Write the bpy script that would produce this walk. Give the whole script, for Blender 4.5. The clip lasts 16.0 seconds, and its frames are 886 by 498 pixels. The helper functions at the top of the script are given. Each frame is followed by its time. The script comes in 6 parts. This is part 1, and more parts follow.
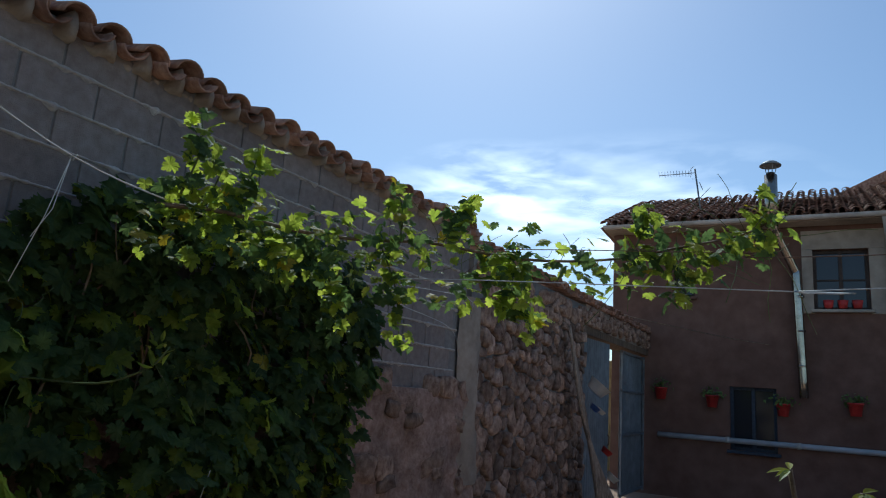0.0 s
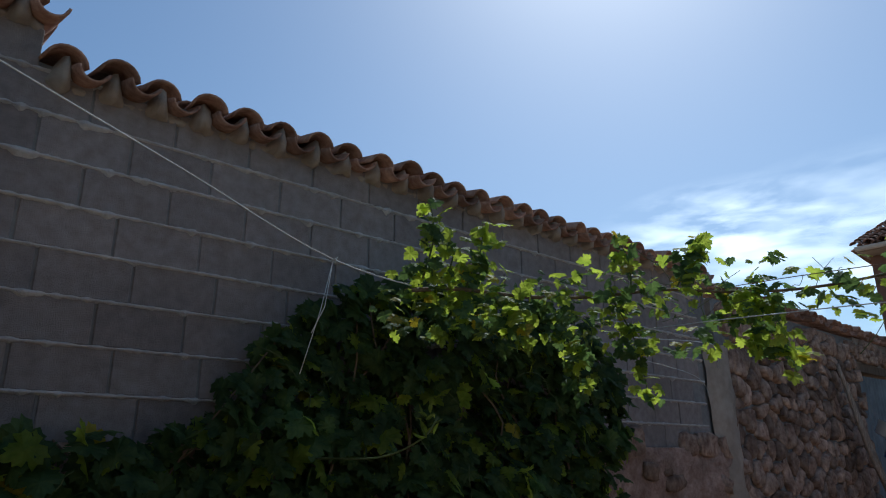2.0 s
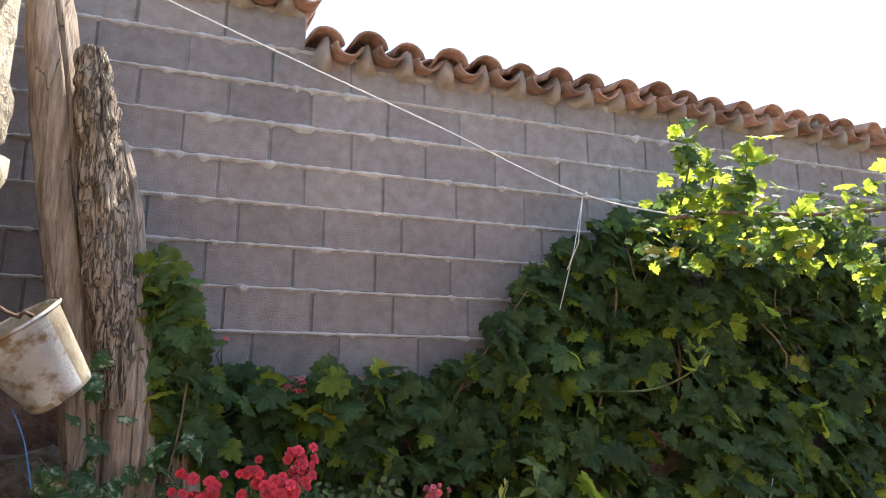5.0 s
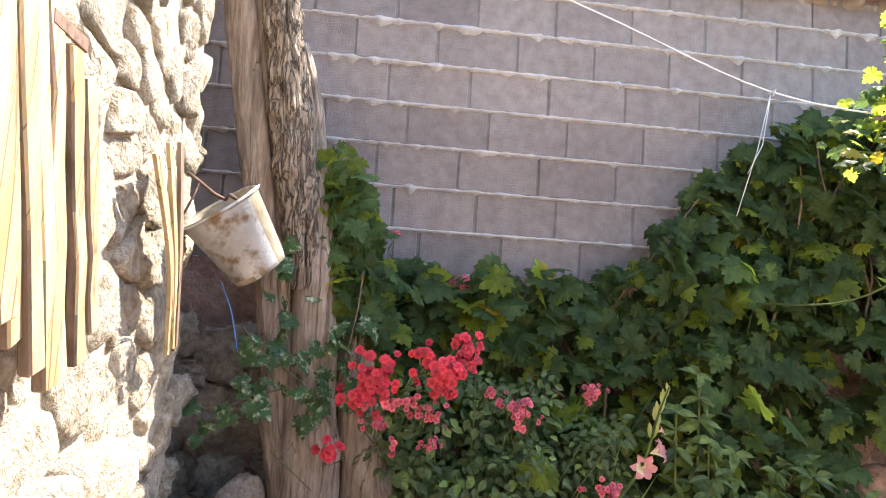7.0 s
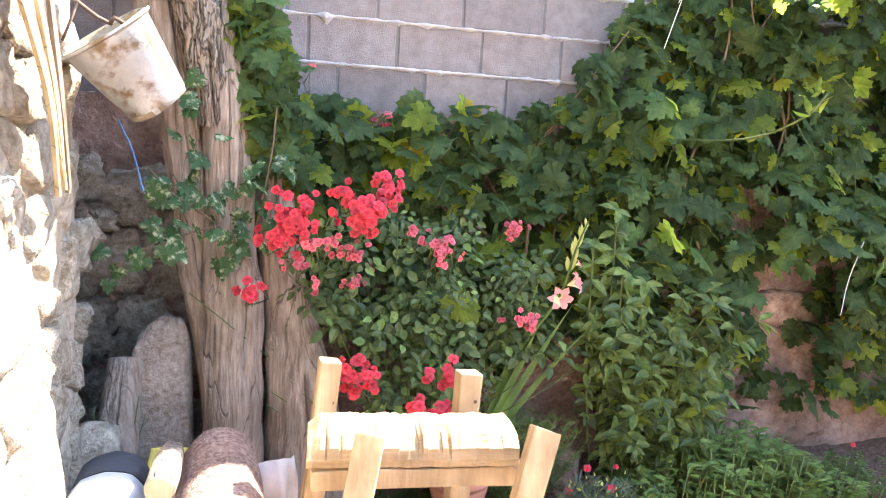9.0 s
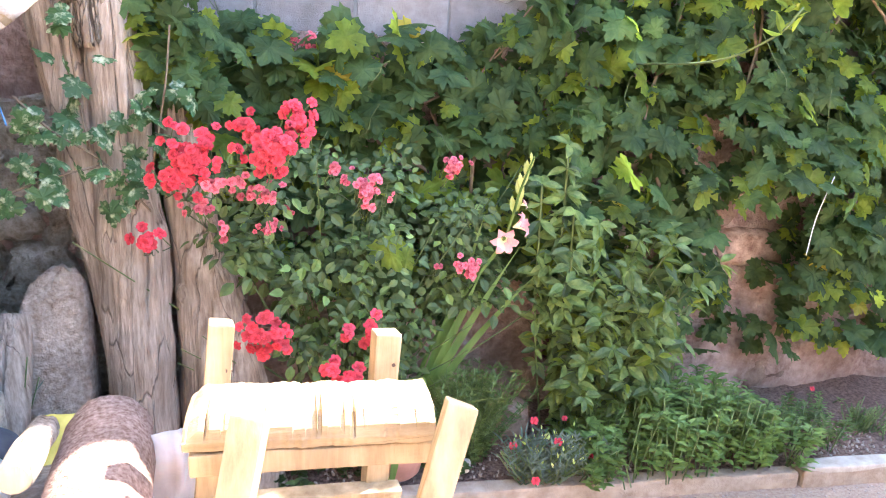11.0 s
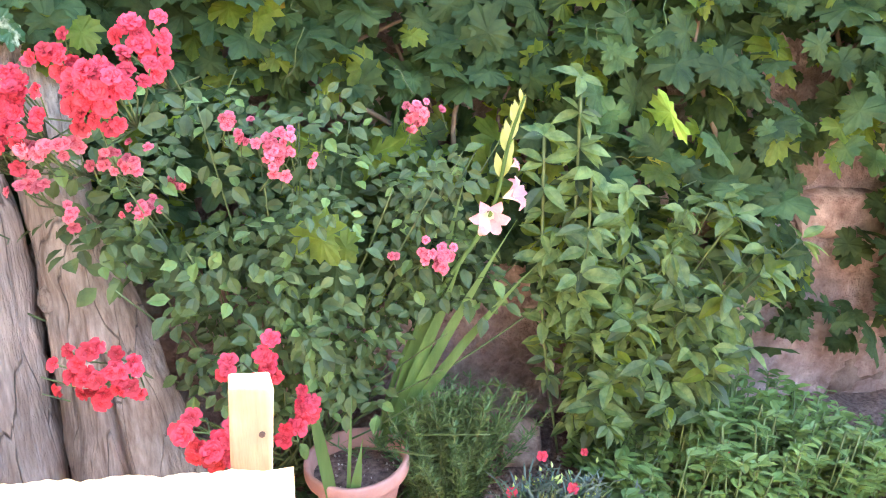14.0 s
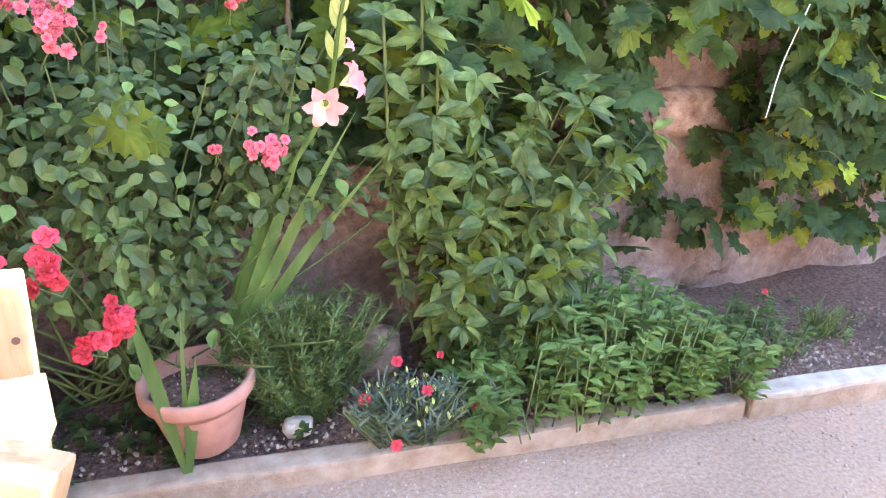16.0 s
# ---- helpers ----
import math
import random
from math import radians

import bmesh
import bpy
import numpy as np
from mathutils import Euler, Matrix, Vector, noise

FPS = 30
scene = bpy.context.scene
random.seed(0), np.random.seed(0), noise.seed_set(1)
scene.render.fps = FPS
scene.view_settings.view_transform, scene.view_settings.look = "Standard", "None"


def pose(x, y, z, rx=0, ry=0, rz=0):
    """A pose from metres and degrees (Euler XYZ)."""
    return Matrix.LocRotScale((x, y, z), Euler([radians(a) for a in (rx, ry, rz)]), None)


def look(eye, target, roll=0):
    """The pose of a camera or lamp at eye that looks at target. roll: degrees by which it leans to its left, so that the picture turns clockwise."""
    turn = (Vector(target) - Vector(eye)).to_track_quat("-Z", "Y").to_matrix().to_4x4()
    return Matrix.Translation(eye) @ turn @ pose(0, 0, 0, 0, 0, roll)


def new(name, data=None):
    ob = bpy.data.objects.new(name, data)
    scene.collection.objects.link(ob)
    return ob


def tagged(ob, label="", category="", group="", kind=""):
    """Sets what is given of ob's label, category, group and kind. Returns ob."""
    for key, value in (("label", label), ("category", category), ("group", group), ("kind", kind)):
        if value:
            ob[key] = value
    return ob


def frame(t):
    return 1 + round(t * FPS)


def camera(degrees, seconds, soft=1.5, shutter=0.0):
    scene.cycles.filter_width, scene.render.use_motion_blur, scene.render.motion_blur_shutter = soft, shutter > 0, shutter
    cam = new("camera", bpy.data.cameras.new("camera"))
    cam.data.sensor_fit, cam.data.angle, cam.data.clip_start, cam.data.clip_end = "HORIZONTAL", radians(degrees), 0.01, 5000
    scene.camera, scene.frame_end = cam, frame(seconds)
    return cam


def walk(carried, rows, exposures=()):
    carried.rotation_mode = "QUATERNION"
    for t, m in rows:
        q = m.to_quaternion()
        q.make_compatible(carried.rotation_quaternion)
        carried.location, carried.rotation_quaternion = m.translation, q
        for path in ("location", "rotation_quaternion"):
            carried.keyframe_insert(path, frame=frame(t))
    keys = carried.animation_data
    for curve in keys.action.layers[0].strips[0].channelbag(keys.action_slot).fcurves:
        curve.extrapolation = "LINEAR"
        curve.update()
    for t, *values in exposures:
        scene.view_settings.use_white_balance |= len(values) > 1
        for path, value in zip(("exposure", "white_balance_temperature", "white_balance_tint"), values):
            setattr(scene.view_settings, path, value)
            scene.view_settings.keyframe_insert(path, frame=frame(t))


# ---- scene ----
cam = camera(66.8, 16.0, soft=1.1)
PATH = [
    (0, (1.832, -3.308, 1.848), (3.536, -2.345, 2.258), 4.2),
    (0.5, (1.816, -3.304, 1.791), (3.469, -2.253, 2.197), 2.2),
    (1, (1.81, -3.268, 1.804), (3.363, -2.098, 2.27), 1.6),
    (1.5, (1.777, -3.278, 1.8), (3.211, -1.972, 2.29), 2.1),
    (2, (1.727, -3.291, 1.777), (2.999, -1.866, 2.371), -0.4),
    (2.5, (1.74, -3.256, 1.786), (2.883, -1.743, 2.42), -0.4),
    (3, (1.771, -3.232, 1.803), (2.853, -1.633, 2.323), -1.7),
    (3.5, (1.771, -3.253, 1.789), (2.782, -1.582, 2.223), 0.9),
    (4, (1.748, -3.284, 1.777), (2.623, -1.533, 2.187), 0.0),
    (4.2, (1.745, -3.288, 1.779), (2.568, -1.516, 2.207), -0.4),
    (6.3, (1.736, -3.293, 1.703), (2.085, -1.351, 2.026), 3.2),
    (6.5, (1.709, -3.292, 1.691), (2.001, -1.333, 1.968), 3.7),
    (7, (1.692, -3.283, 1.672), (1.927, -1.305, 1.851), 3.5),
    (7.5, (1.707, -3.272, 1.656), (1.997, -1.295, 1.743), 3.6),
    (8, (1.735, -3.257, 1.634), (2.085, -1.289, 1.561), 2.8),
    (8.5, (1.736, -3.234, 1.655), (2.147, -1.288, 1.442), 2.6),
    (9, (1.751, -3.23, 1.651), (2.2, -1.3, 1.381), 3.0),
    (9.5, (1.771, -3.194, 1.673), (2.292, -1.301, 1.293), 2.6),
    (9.7, (1.758, -3.176, 1.682), (2.326, -1.3, 1.285), 3.4),
    (11.8, (2.087, -2.749, 1.581), (2.442, -0.843, 1.093), 0.9),
    (12, (2.084, -2.662, 1.562), (2.327, -0.72, 1.152), 0.5),
    (12.5, (2.048, -2.45, 1.555), (2.216, -0.504, 1.125), 0.7),
    (13, (2.147, -2.37, 1.561), (2.395, -0.445, 1.077), 0.5),
    (13.5, (2.324, -2.368, 1.556), (2.627, -0.457, 1.047), 0.9),
    (14, (2.427, -2.356, 1.535), (2.778, -0.473, 0.96), 0.6),
    (14.5, (2.463, -2.331, 1.517), (2.914, -0.481, 0.905), -0.3),
    (15, (2.47, -2.277, 1.495), (2.981, -0.45, 0.861), -1.1),
    (15.5, (2.514, -2.253, 1.461), (3.068, -0.44, 0.824), 0.2),
    (16, (2.585, -2.298, 1.416), (3.228, -0.568, 0.645), 2.2),
]
EXPOSURES = [(0.0, -0.3, 5500, 0), (2.0, -0.42, 5550, 0), (2.8, -0.42, 5750, 1), (3.5, 0.4, 6100, 5), (4.2, 1.35, 6250, 7), (6.3, 2.4, 6500, 10), (7.0, 2.65, 6500, 10),
             (8.0, 3.15, 6300, 9), (9.0, 3.6, 6300, 10), (9.7, 3.8, 6250, 11), (12.0, 4.2, 5900, 10), (15.0, 4.35, 5850, 11), (16.0, 4.15, 5950, 12)]
walk(cam, [(t, look(eye, target, roll)) for t, eye, target, roll in PATH], EXPOSURES)

# ---- world, sun and exposure ----
SUN_AZ, SUN_EL = 60.0, 50.0          # azimuth from +y towards +x, elevation
sun_way = Vector((math.sin(radians(SUN_AZ)) * math.cos(radians(SUN_EL)),
                  math.cos(radians(SUN_AZ)) * math.cos(radians(SUN_EL)), math.sin(radians(SUN_EL))))
world = bpy.data.worlds.new("sky")
scene.world = world
world.use_nodes = True
wn = world.node_tree.nodes
sky = wn.new("ShaderNodeTexSky")
sky.sky_type, sky.sun_disc = "NISHITA", False
sky.sun_elevation, sky.sun_rotation = radians(SUN_EL), radians(SUN_AZ)
sky.air_density, sky.dust_density, sky.ozone_density = 1.0, 0.75, 1.3
wn["Background"].inputs["Strength"].default_value = 0.13
world.node_tree.links.new(sky.outputs[0], wn["Background"].inputs["Color"])
sun = new("sun", bpy.data.lights.new("sun", "SUN"))
sun.data.energy, sun.data.angle, sun.data.color = 3.3, radians(0.5), (1.0, 0.95, 0.86)
sun.matrix_basis = look(sun_way * 30, (0, 0, 0))

# ---- materials ----
def node(nt, kind, **ins):
    n = nt.nodes.new(kind)
    for k, v in ins.items():
        n.inputs[k.replace("_", " ")].default_value = v
    return n


def surface(name, dark, light, scale=6.0, rough=0.85, bump=0.4, grain=60.0, vary=0.0, stain=0.35, metal=0.0,
            stretch=(1, 1, 1), glow_through=0.0, object_space=False, stain_scale=0.9, spec=0.3, depth=0.01,
            crack=None, edges=(0.32, 0.68)):
    """A two-scale procedural surface: grain, blotches, bump; vary shifts each piece's brightness."""
    m = bpy.data.materials.new(name)
    m.use_nodes = True
    nt = m.node_tree
    ln = nt.links.new
    bsdf = nt.nodes["Principled BSDF"]
    if object_space:
        pos = nt.nodes.new("ShaderNodeTexCoord").outputs["Object"]
    else:
        pos = nt.nodes.new("ShaderNodeNewGeometry").outputs["Position"]
    mp = nt.nodes.new("ShaderNodeMapping")
    mp.inputs["Scale"].default_value = stretch
    ln(pos, mp.inputs["Vector"])
    mid = node(nt, "ShaderNodeTexNoise", Scale=scale, Detail=6.0, Roughness=0.6)
    ln(mp.outputs[0], mid.inputs["Vector"])
    ramp = nt.nodes.new("ShaderNodeValToRGB")
    ramp.color_ramp.elements[0].position, ramp.color_ramp.elements[1].position = edges
    ramp.color_ramp.elements[0].color, ramp.color_ramp.elements[1].color = (*dark, 1), (*light, 1)
    ln(mid.outputs["Fac"], ramp.inputs[0])
    big = node(nt, "ShaderNodeTexNoise", Scale=stain_scale, Detail=4.0)
    ln(pos, big.inputs["Vector"])
    span = nt.nodes.new("ShaderNodeMapRange")
    span.inputs["From Min"].default_value, span.inputs["From Max"].default_value = 0.3, 0.7
    span.inputs["To Min"].default_value, span.inputs["To Max"].default_value = 1 - stain, 1 + stain * 0.5
    ln(big.outputs["Fac"], span.inputs["Value"])
    hsv = nt.nodes.new("ShaderNodeHueSaturation")
    tint = ramp.outputs[0]
    if crack:
        # crack: (scale, stretch along z, width, depth of colour): dark splits along the grain
        cm = nt.nodes.new("ShaderNodeMapping")
        cm.inputs["Scale"].default_value = crack[1]
        ln(pos, cm.inputs["Vector"])
        warp = node(nt, "ShaderNodeTexNoise", Scale=crack[0] * 0.6, Detail=3.0)
        ln(cm.outputs[0], warp.inputs["Vector"])
        vm = nt.nodes.new("ShaderNodeVectorMath")
        vm.operation = "MULTIPLY_ADD"
        vm.inputs[1].default_value = (0.12,) * 3
        ln(warp.outputs["Color"], vm.inputs[0]), ln(cm.outputs[0], vm.inputs[2])
        vor = node(nt, "ShaderNodeTexVoronoi", Scale=crack[0])
        vor.feature = "DISTANCE_TO_EDGE"
        ln(vm.outputs[0], vor.inputs["Vector"])
        split = nt.nodes.new("ShaderNodeMapRange")
        split.inputs["From Max"].default_value = crack[2]
        split.inputs["To Min"].default_value = crack[3]
        ln(vor.outputs["Distance"], split.inputs["Value"])
        dk = nt.nodes.new("ShaderNodeHueSaturation")
        ln(tint, dk.inputs["Color"]), ln(split.outputs[0], dk.inputs["Value"])
        tint = dk.outputs[0]
    ln(tint, hsv.inputs["Color"])
    if vary:
        info = nt.nodes.new("ShaderNodeObjectInfo")
        r = nt.nodes.new("ShaderNodeMapRange")
        r.inputs["To Min"].default_value, r.inputs["To Max"].default_value = 1 - vary, 1 + vary
        ln(info.outputs["Random"], r.inputs["Value"])
        mul = nt.nodes.new("ShaderNodeMath")
        mul.operation = "MULTIPLY"
        ln(r.outputs[0], mul.inputs[0]), ln(span.outputs[0], mul.inputs[1])
        ln(mul.outputs[0], hsv.inputs["Value"])
    else:
        ln(span.outputs[0], hsv.inputs["Value"])
    ln(hsv.outputs[0], bsdf.inputs["Base Color"])
    bsdf.inputs["Roughness"].default_value, bsdf.inputs["Metallic"].default_value = rough, metal
    bsdf.inputs["Specular IOR Level"].default_value = spec
    if bump:
        fine = node(nt, "ShaderNodeTexNoise", Scale=grain, Detail=5.0, Roughness=0.65)
        ln(mp.outputs[0], fine.inputs["Vector"])
        b = node(nt, "ShaderNodeBump", Strength=bump, Distance=depth)
        if crack:
            sum_ = nt.nodes.new("ShaderNodeMath")
            sum_.operation = "ADD"
            ln(fine.outputs["Fac"], sum_.inputs[0]), ln(split.outputs[0], sum_.inputs[1])
            ln(sum_.outputs[0], b.inputs["Height"])
        else:
            ln(fine.outputs["Fac"], b.inputs["Height"])
        ln(b.outputs[0], bsdf.inputs["Normal"])
    if glow_through:
        tr = nt.nodes.new("ShaderNodeBsdfTranslucent")
        mix = node(nt, "ShaderNodeMixShader", Fac=glow_through)
        warm = nt.nodes.new("ShaderNodeHueSaturation")
        warm.inputs["Hue"].default_value, warm.inputs["Saturation"].default_value, warm.inputs["Value"].default_value = 0.485, 1.05, 2.9
        ln(hsv.outputs[0], warm.inputs["Color"]), ln(warm.outputs[0], tr.inputs["Color"])
        ln(bsdf.outputs[0], mix.inputs[1]), ln(tr.outputs[0], mix.inputs[2])
        ln(mix.outputs[0], nt.nodes["Material Output"].inputs["Surface"])
    return m


M = dict(
    block=surface("concrete block", (0.24, 0.195, 0.175), (0.345, 0.29, 0.265), 14, 0.95, 0.9, 150, vary=0.12, stain=0.22),
    mortar=surface("grey mortar", (0.42, 0.375, 0.35), (0.6, 0.55, 0.51), 18, 0.95, 0.8, 90, stain=0.2),
    bed=surface("joint mortar", (0.2, 0.18, 0.17), (0.28, 0.26, 0.24), 14, 0.95, 0.6, 120),
    tile=surface("weathered clay tile", (0.24, 0.115, 0.075), (0.5, 0.3, 0.21), 16, 0.9, 0.5, 90, vary=0.3, stain=0.4),
    earth_plaster=surface("earth plaster", (0.34, 0.205, 0.155), (0.56, 0.39, 0.31), 18, 0.95, 1.0, 34, stain=0.45, stain_scale=3.0, depth=0.05),
    cement=surface("cement render", (0.31, 0.24, 0.185), (0.44, 0.36, 0.285), 8, 0.95, 0.6, 60, stain=0.3),
    stone=surface("field stone", (0.17, 0.09, 0.06), (0.48, 0.33, 0.24), 14, 0.92, 0.8, 60, vary=0.45, stain=0.4, stain_scale=4, depth=0.02),
    pale_stone=surface("pale limestone", (0.35, 0.26, 0.16), (0.72, 0.62, 0.48), 30, 0.92, 1.0, 60, vary=0.2, stain=0.3, stain_scale=7, depth=0.045, edges=(0.3, 0.6)),
    pale_mortar=surface("lime mortar", (0.48, 0.39, 0.28), (0.66, 0.56, 0.43), 12, 0.95, 1.0, 40, stain=0.3, depth=0.03),
    ground=surface("gravelly earth", (0.33, 0.21, 0.14), (0.5, 0.35, 0.25), 70, 0.95, 0.9, 150, stain=0.25),
    soil=surface("dark garden soil", (0.105, 0.058, 0.042), (0.33, 0.2, 0.148), 60, 0.95, 1.0, 110, stain=0.4, depth=0.02),
    pebble=surface("pebble", (0.22, 0.145, 0.105), (0.52, 0.4, 0.32), 38, 0.8, 0.4, 90, vary=0.35),
    kerb=surface("concrete kerb", (0.26, 0.175, 0.115), (0.41, 0.305, 0.22), 14, 0.95, 0.6, 80, vary=0.1, stain=0.3),
    kerb_pale=surface("whitened kerb", (0.36, 0.28, 0.21), (0.54, 0.45, 0.36), 16, 0.9, 0.5, 80),
    trunk=surface("weathered grey wood", (0.27, 0.19, 0.135), (0.58, 0.45, 0.345), 55, 0.92, 1.0, 100, stain=0.3, stretch=(1, 1, 0.1), stain_scale=6, depth=0.02, crack=(8, (1, 1, 0.1), 0.008, 0.5)),
    bark=surface("rough bark", (0.34, 0.24, 0.165), (0.62, 0.5, 0.38), 34, 0.95, 1.0, 55, stretch=(1, 1, 0.3), depth=0.04, crack=(34, (1, 1, 0.22), 0.13, 0.4)),
    timber=surface("pale sawn timber", (0.31, 0.2, 0.1), (0.54, 0.39, 0.225), 20, 0.8, 0.35, 60, vary=0.08, stain=0.35, stain_scale=7, stretch=(1, 1, 0.08)),
    beam=surface("hacked pale beam", (0.31, 0.2, 0.1), (0.56, 0.41, 0.24), 20, 0.8, 0.6, 50, stain=0.35, stain_scale=7, stretch=(0.1, 1, 1), crack=(12, (0.06, 1, 1), 0.006, 0.55)),
    slat=surface("sun bleached slats", (0.3, 0.205, 0.095), (0.54, 0.4, 0.22), 22, 0.8, 0.4, 60, vary=0.12, stain=0.25, stretch=(1, 1, 0.1), crack=(14, (1, 1, 0.08), 0.02, 0.4)),
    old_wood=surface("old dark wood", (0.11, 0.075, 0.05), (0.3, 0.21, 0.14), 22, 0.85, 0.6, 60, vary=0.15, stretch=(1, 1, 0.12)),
    zinc=surface("galvanised zinc with rust", (0.2, 0.14, 0.08), (0.42, 0.41, 0.39), 13, 0.5, 0.4, 60, metal=0.4, stain=0.3, stain_scale=8, edges=(0.38, 0.5), object_space=True),
    rust=surface("rusted zinc", (0.22, 0.165, 0.1), (0.4, 0.345, 0.26), 14, 0.75, 0.4, 60, metal=0.25, stain=0.4, stain_scale=8),
    iron=surface("rusty iron", (0.1, 0.06, 0.04), (0.22, 0.13, 0.09), 40, 0.8, 0.3, 90),
    terracotta=surface("terracotta", (0.42, 0.19, 0.13), (0.58, 0.3, 0.22), 9, 0.8, 0.25, 80, stain=0.25, stain_scale=5),
    tufa=surface("pitted reddish tufa", (0.25, 0.13, 0.09), (0.62, 0.42, 0.33), 75, 0.95, 1.0, 55, stain=0.3, stain_scale=4, depth=0.03),
    rock=surface("grey pitted rock", (0.33, 0.235, 0.165), (0.62, 0.49, 0.385), 44, 0.95, 1.0, 50, stain=0.3, stain_scale=4, depth=0.025),
    sack=surface("pale paper sack", (0.5, 0.52, 0.55), (0.68, 0.7, 0.72), 10, 0.6, 0.4, 30, stain=0.1),
    sack_dark=surface("dark sack print", (0.035, 0.04, 0.05), (0.06, 0.065, 0.08), 10, 0.6, 0.3, 30, stain=0.1),
    film=surface("cloudy plastic", (0.4, 0.37, 0.35), (0.58, 0.54, 0.51), 6, 0.35, 0.5, 14, stain=0.15, glow_through=0.4),
    yellow=surface("yellow plastic sheet", (0.5, 0.38, 0.06), (0.66, 0.52, 0.12), 8, 0.5, 0.3, 20),
    vine_leaf=surface("vine leaf", (0.036, 0.068, 0.021), (0.092, 0.138, 0.044), 14, 0.6, 0.25, 90, spec=0.2, vary=0.35, stain=0.35, stain_scale=2.5, glow_through=0.42),
    vine_young=surface("young vine leaf", (0.09, 0.13, 0.018), (0.2, 0.24, 0.04), 14, 0.5, 0.25, 90, vary=0.3, stain=0.3, stain_scale=5, glow_through=0.68),
    yellow_leaf=surface("yellowed vine leaf", (0.2, 0.18, 0.015), (0.36, 0.3, 0.035), 14, 0.55, 0.25, 90, vary=0.2, glow_through=0.45),
    rose_leaf=surface("rose leaf", (0.043, 0.07, 0.019), (0.115, 0.148, 0.042), 14, 0.5, 0.2, 90, vary=0.35, stain=0.35, stain_scale=5, glow_through=0.25, spec=0.35),
    laurel_leaf=surface("laurel leaf", (0.055, 0.09, 0.025), (0.18, 0.225, 0.065), 22, 0.5, 0.2, 90, vary=0.35, stain=0.35, stain_scale=4, glow_through=0.35, spec=0.3),
    low_leaf=surface("low shrub leaf", (0.085, 0.135, 0.032), (0.185, 0.25, 0.07), 14, 0.5, 0.2, 90, vary=0.3, stain=0.3, stain_scale=4, glow_through=0.25),
    rosemary=surface("rosemary needles", (0.095, 0.14, 0.038), (0.2, 0.265, 0.085), 20, 0.6, 0.0, 90, vary=0.2, stain=0.3, stain_scale=5, glow_through=0.15),
    pink_leaf=surface("grey green blades", (0.08, 0.105, 0.075), (0.17, 0.205, 0.15), 20, 0.6, 0.0, stain=0.3, stain_scale=6, glow_through=0.15),
    ivy_leaf=surface("variegated ivy leaf", (0.045, 0.095, 0.03), (0.42, 0.44, 0.27), 34, 0.5, 0.2, 90, edges=(0.52, 0.66), vary=0.2, stain=0.2, glow_through=0.25),
    blade=surface("gladiolus blade", (0.085, 0.145, 0.036), (0.17, 0.25, 0.07), 14, 0.5, 0.15, 60, stretch=(1, 1, 0.1), glow_through=0.35),
    bud=surface("gladiolus bud", (0.35, 0.4, 0.1), (0.55, 0.55, 0.2), 14, 0.5, 0.0, glow_through=0.35),
    stem=surface("green stem", (0.07, 0.1, 0.03), (0.16, 0.19, 0.06), 20, 0.6, 0.2, 60),
    cane=surface("brown vine cane", (0.12, 0.08, 0.05), (0.27, 0.19, 0.12), 20, 0.8, 0.4, 60),
    pale_petal=surface("pale pink petal", (0.78, 0.26, 0.25), (0.84, 0.5, 0.43), 24, 0.5, 0.0, glow_through=0.35),
    cream=surface("cream petal throat", (0.8, 0.72, 0.4), (0.85, 0.78, 0.5), 24, 0.5, 0.0, glow_through=0.3),
    house=surface("terracotta house render", (0.145, 0.078, 0.056), (0.205, 0.117, 0.086), 3, 0.95, 0.3, 60, stain=0.3, stain_scale=0.5),
    surround=surface("pale window surround", (0.36, 0.3, 0.24), (0.46, 0.39, 0.31), 6, 0.9, 0.2, 60),
    ochre=surface("ochre wall", (0.46, 0.31, 0.13), (0.6, 0.43, 0.2), 5, 0.95, 0.4, 60, vary=0.1),
    dark_frame=surface("dark stained frame", (0.045, 0.03, 0.025), (0.085, 0.06, 0.045), 20, 0.6, 0.2, 60),
    blue_frame=surface("dark blue painted wood", (0.03, 0.04, 0.06), (0.06, 0.075, 0.1), 20, 0.6, 0.2, 60),
    steel=surface("grey painted sheet", (0.17, 0.18, 0.19), (0.26, 0.275, 0.285), 5, 0.55, 0.1, 50, metal=0.2, stain=0.25),
    chrome=surface("stainless flue", (0.3, 0.265, 0.21), (0.5, 0.45, 0.38), 3, 0.2, 0.05, 30, metal=1.0, stain=0.1),
    gutter=surface("pale gutter", (0.5, 0.47, 0.43), (0.62, 0.59, 0.55), 5, 0.6, 0.1, 30),
    plastic_grey=surface("grey plastic pipe", (0.45, 0.46, 0.48), (0.55, 0.56, 0.58), 5, 0.45, 0.05, 30),
    red_pot=surface("red plastic pot", (0.42, 0.03, 0.03), (0.55, 0.06, 0.05), 10, 0.5, 0.1, 30),
    wire=surface("grey wire", (0.45, 0.45, 0.45), (0.62, 0.62, 0.6), 30, 0.5, 0.0),
    cord=surface("white cord", (0.68, 0.67, 0.62), (0.8, 0.79, 0.75), 30, 0.8, 0.0),
    blue_cord=surface("blue cord", (0.06, 0.2, 0.5), (0.1, 0.3, 0.65), 30, 0.7, 0.0),
    enamel=surface("white enamel", (0.7, 0.7, 0.68), (0.8, 0.8, 0.78), 10, 0.35, 0.05, 30),
    blue_enamel=surface("blue enamel", (0.04, 0.09, 0.28), (0.07, 0.14, 0.38), 10, 0.35, 0.05, 30),
)


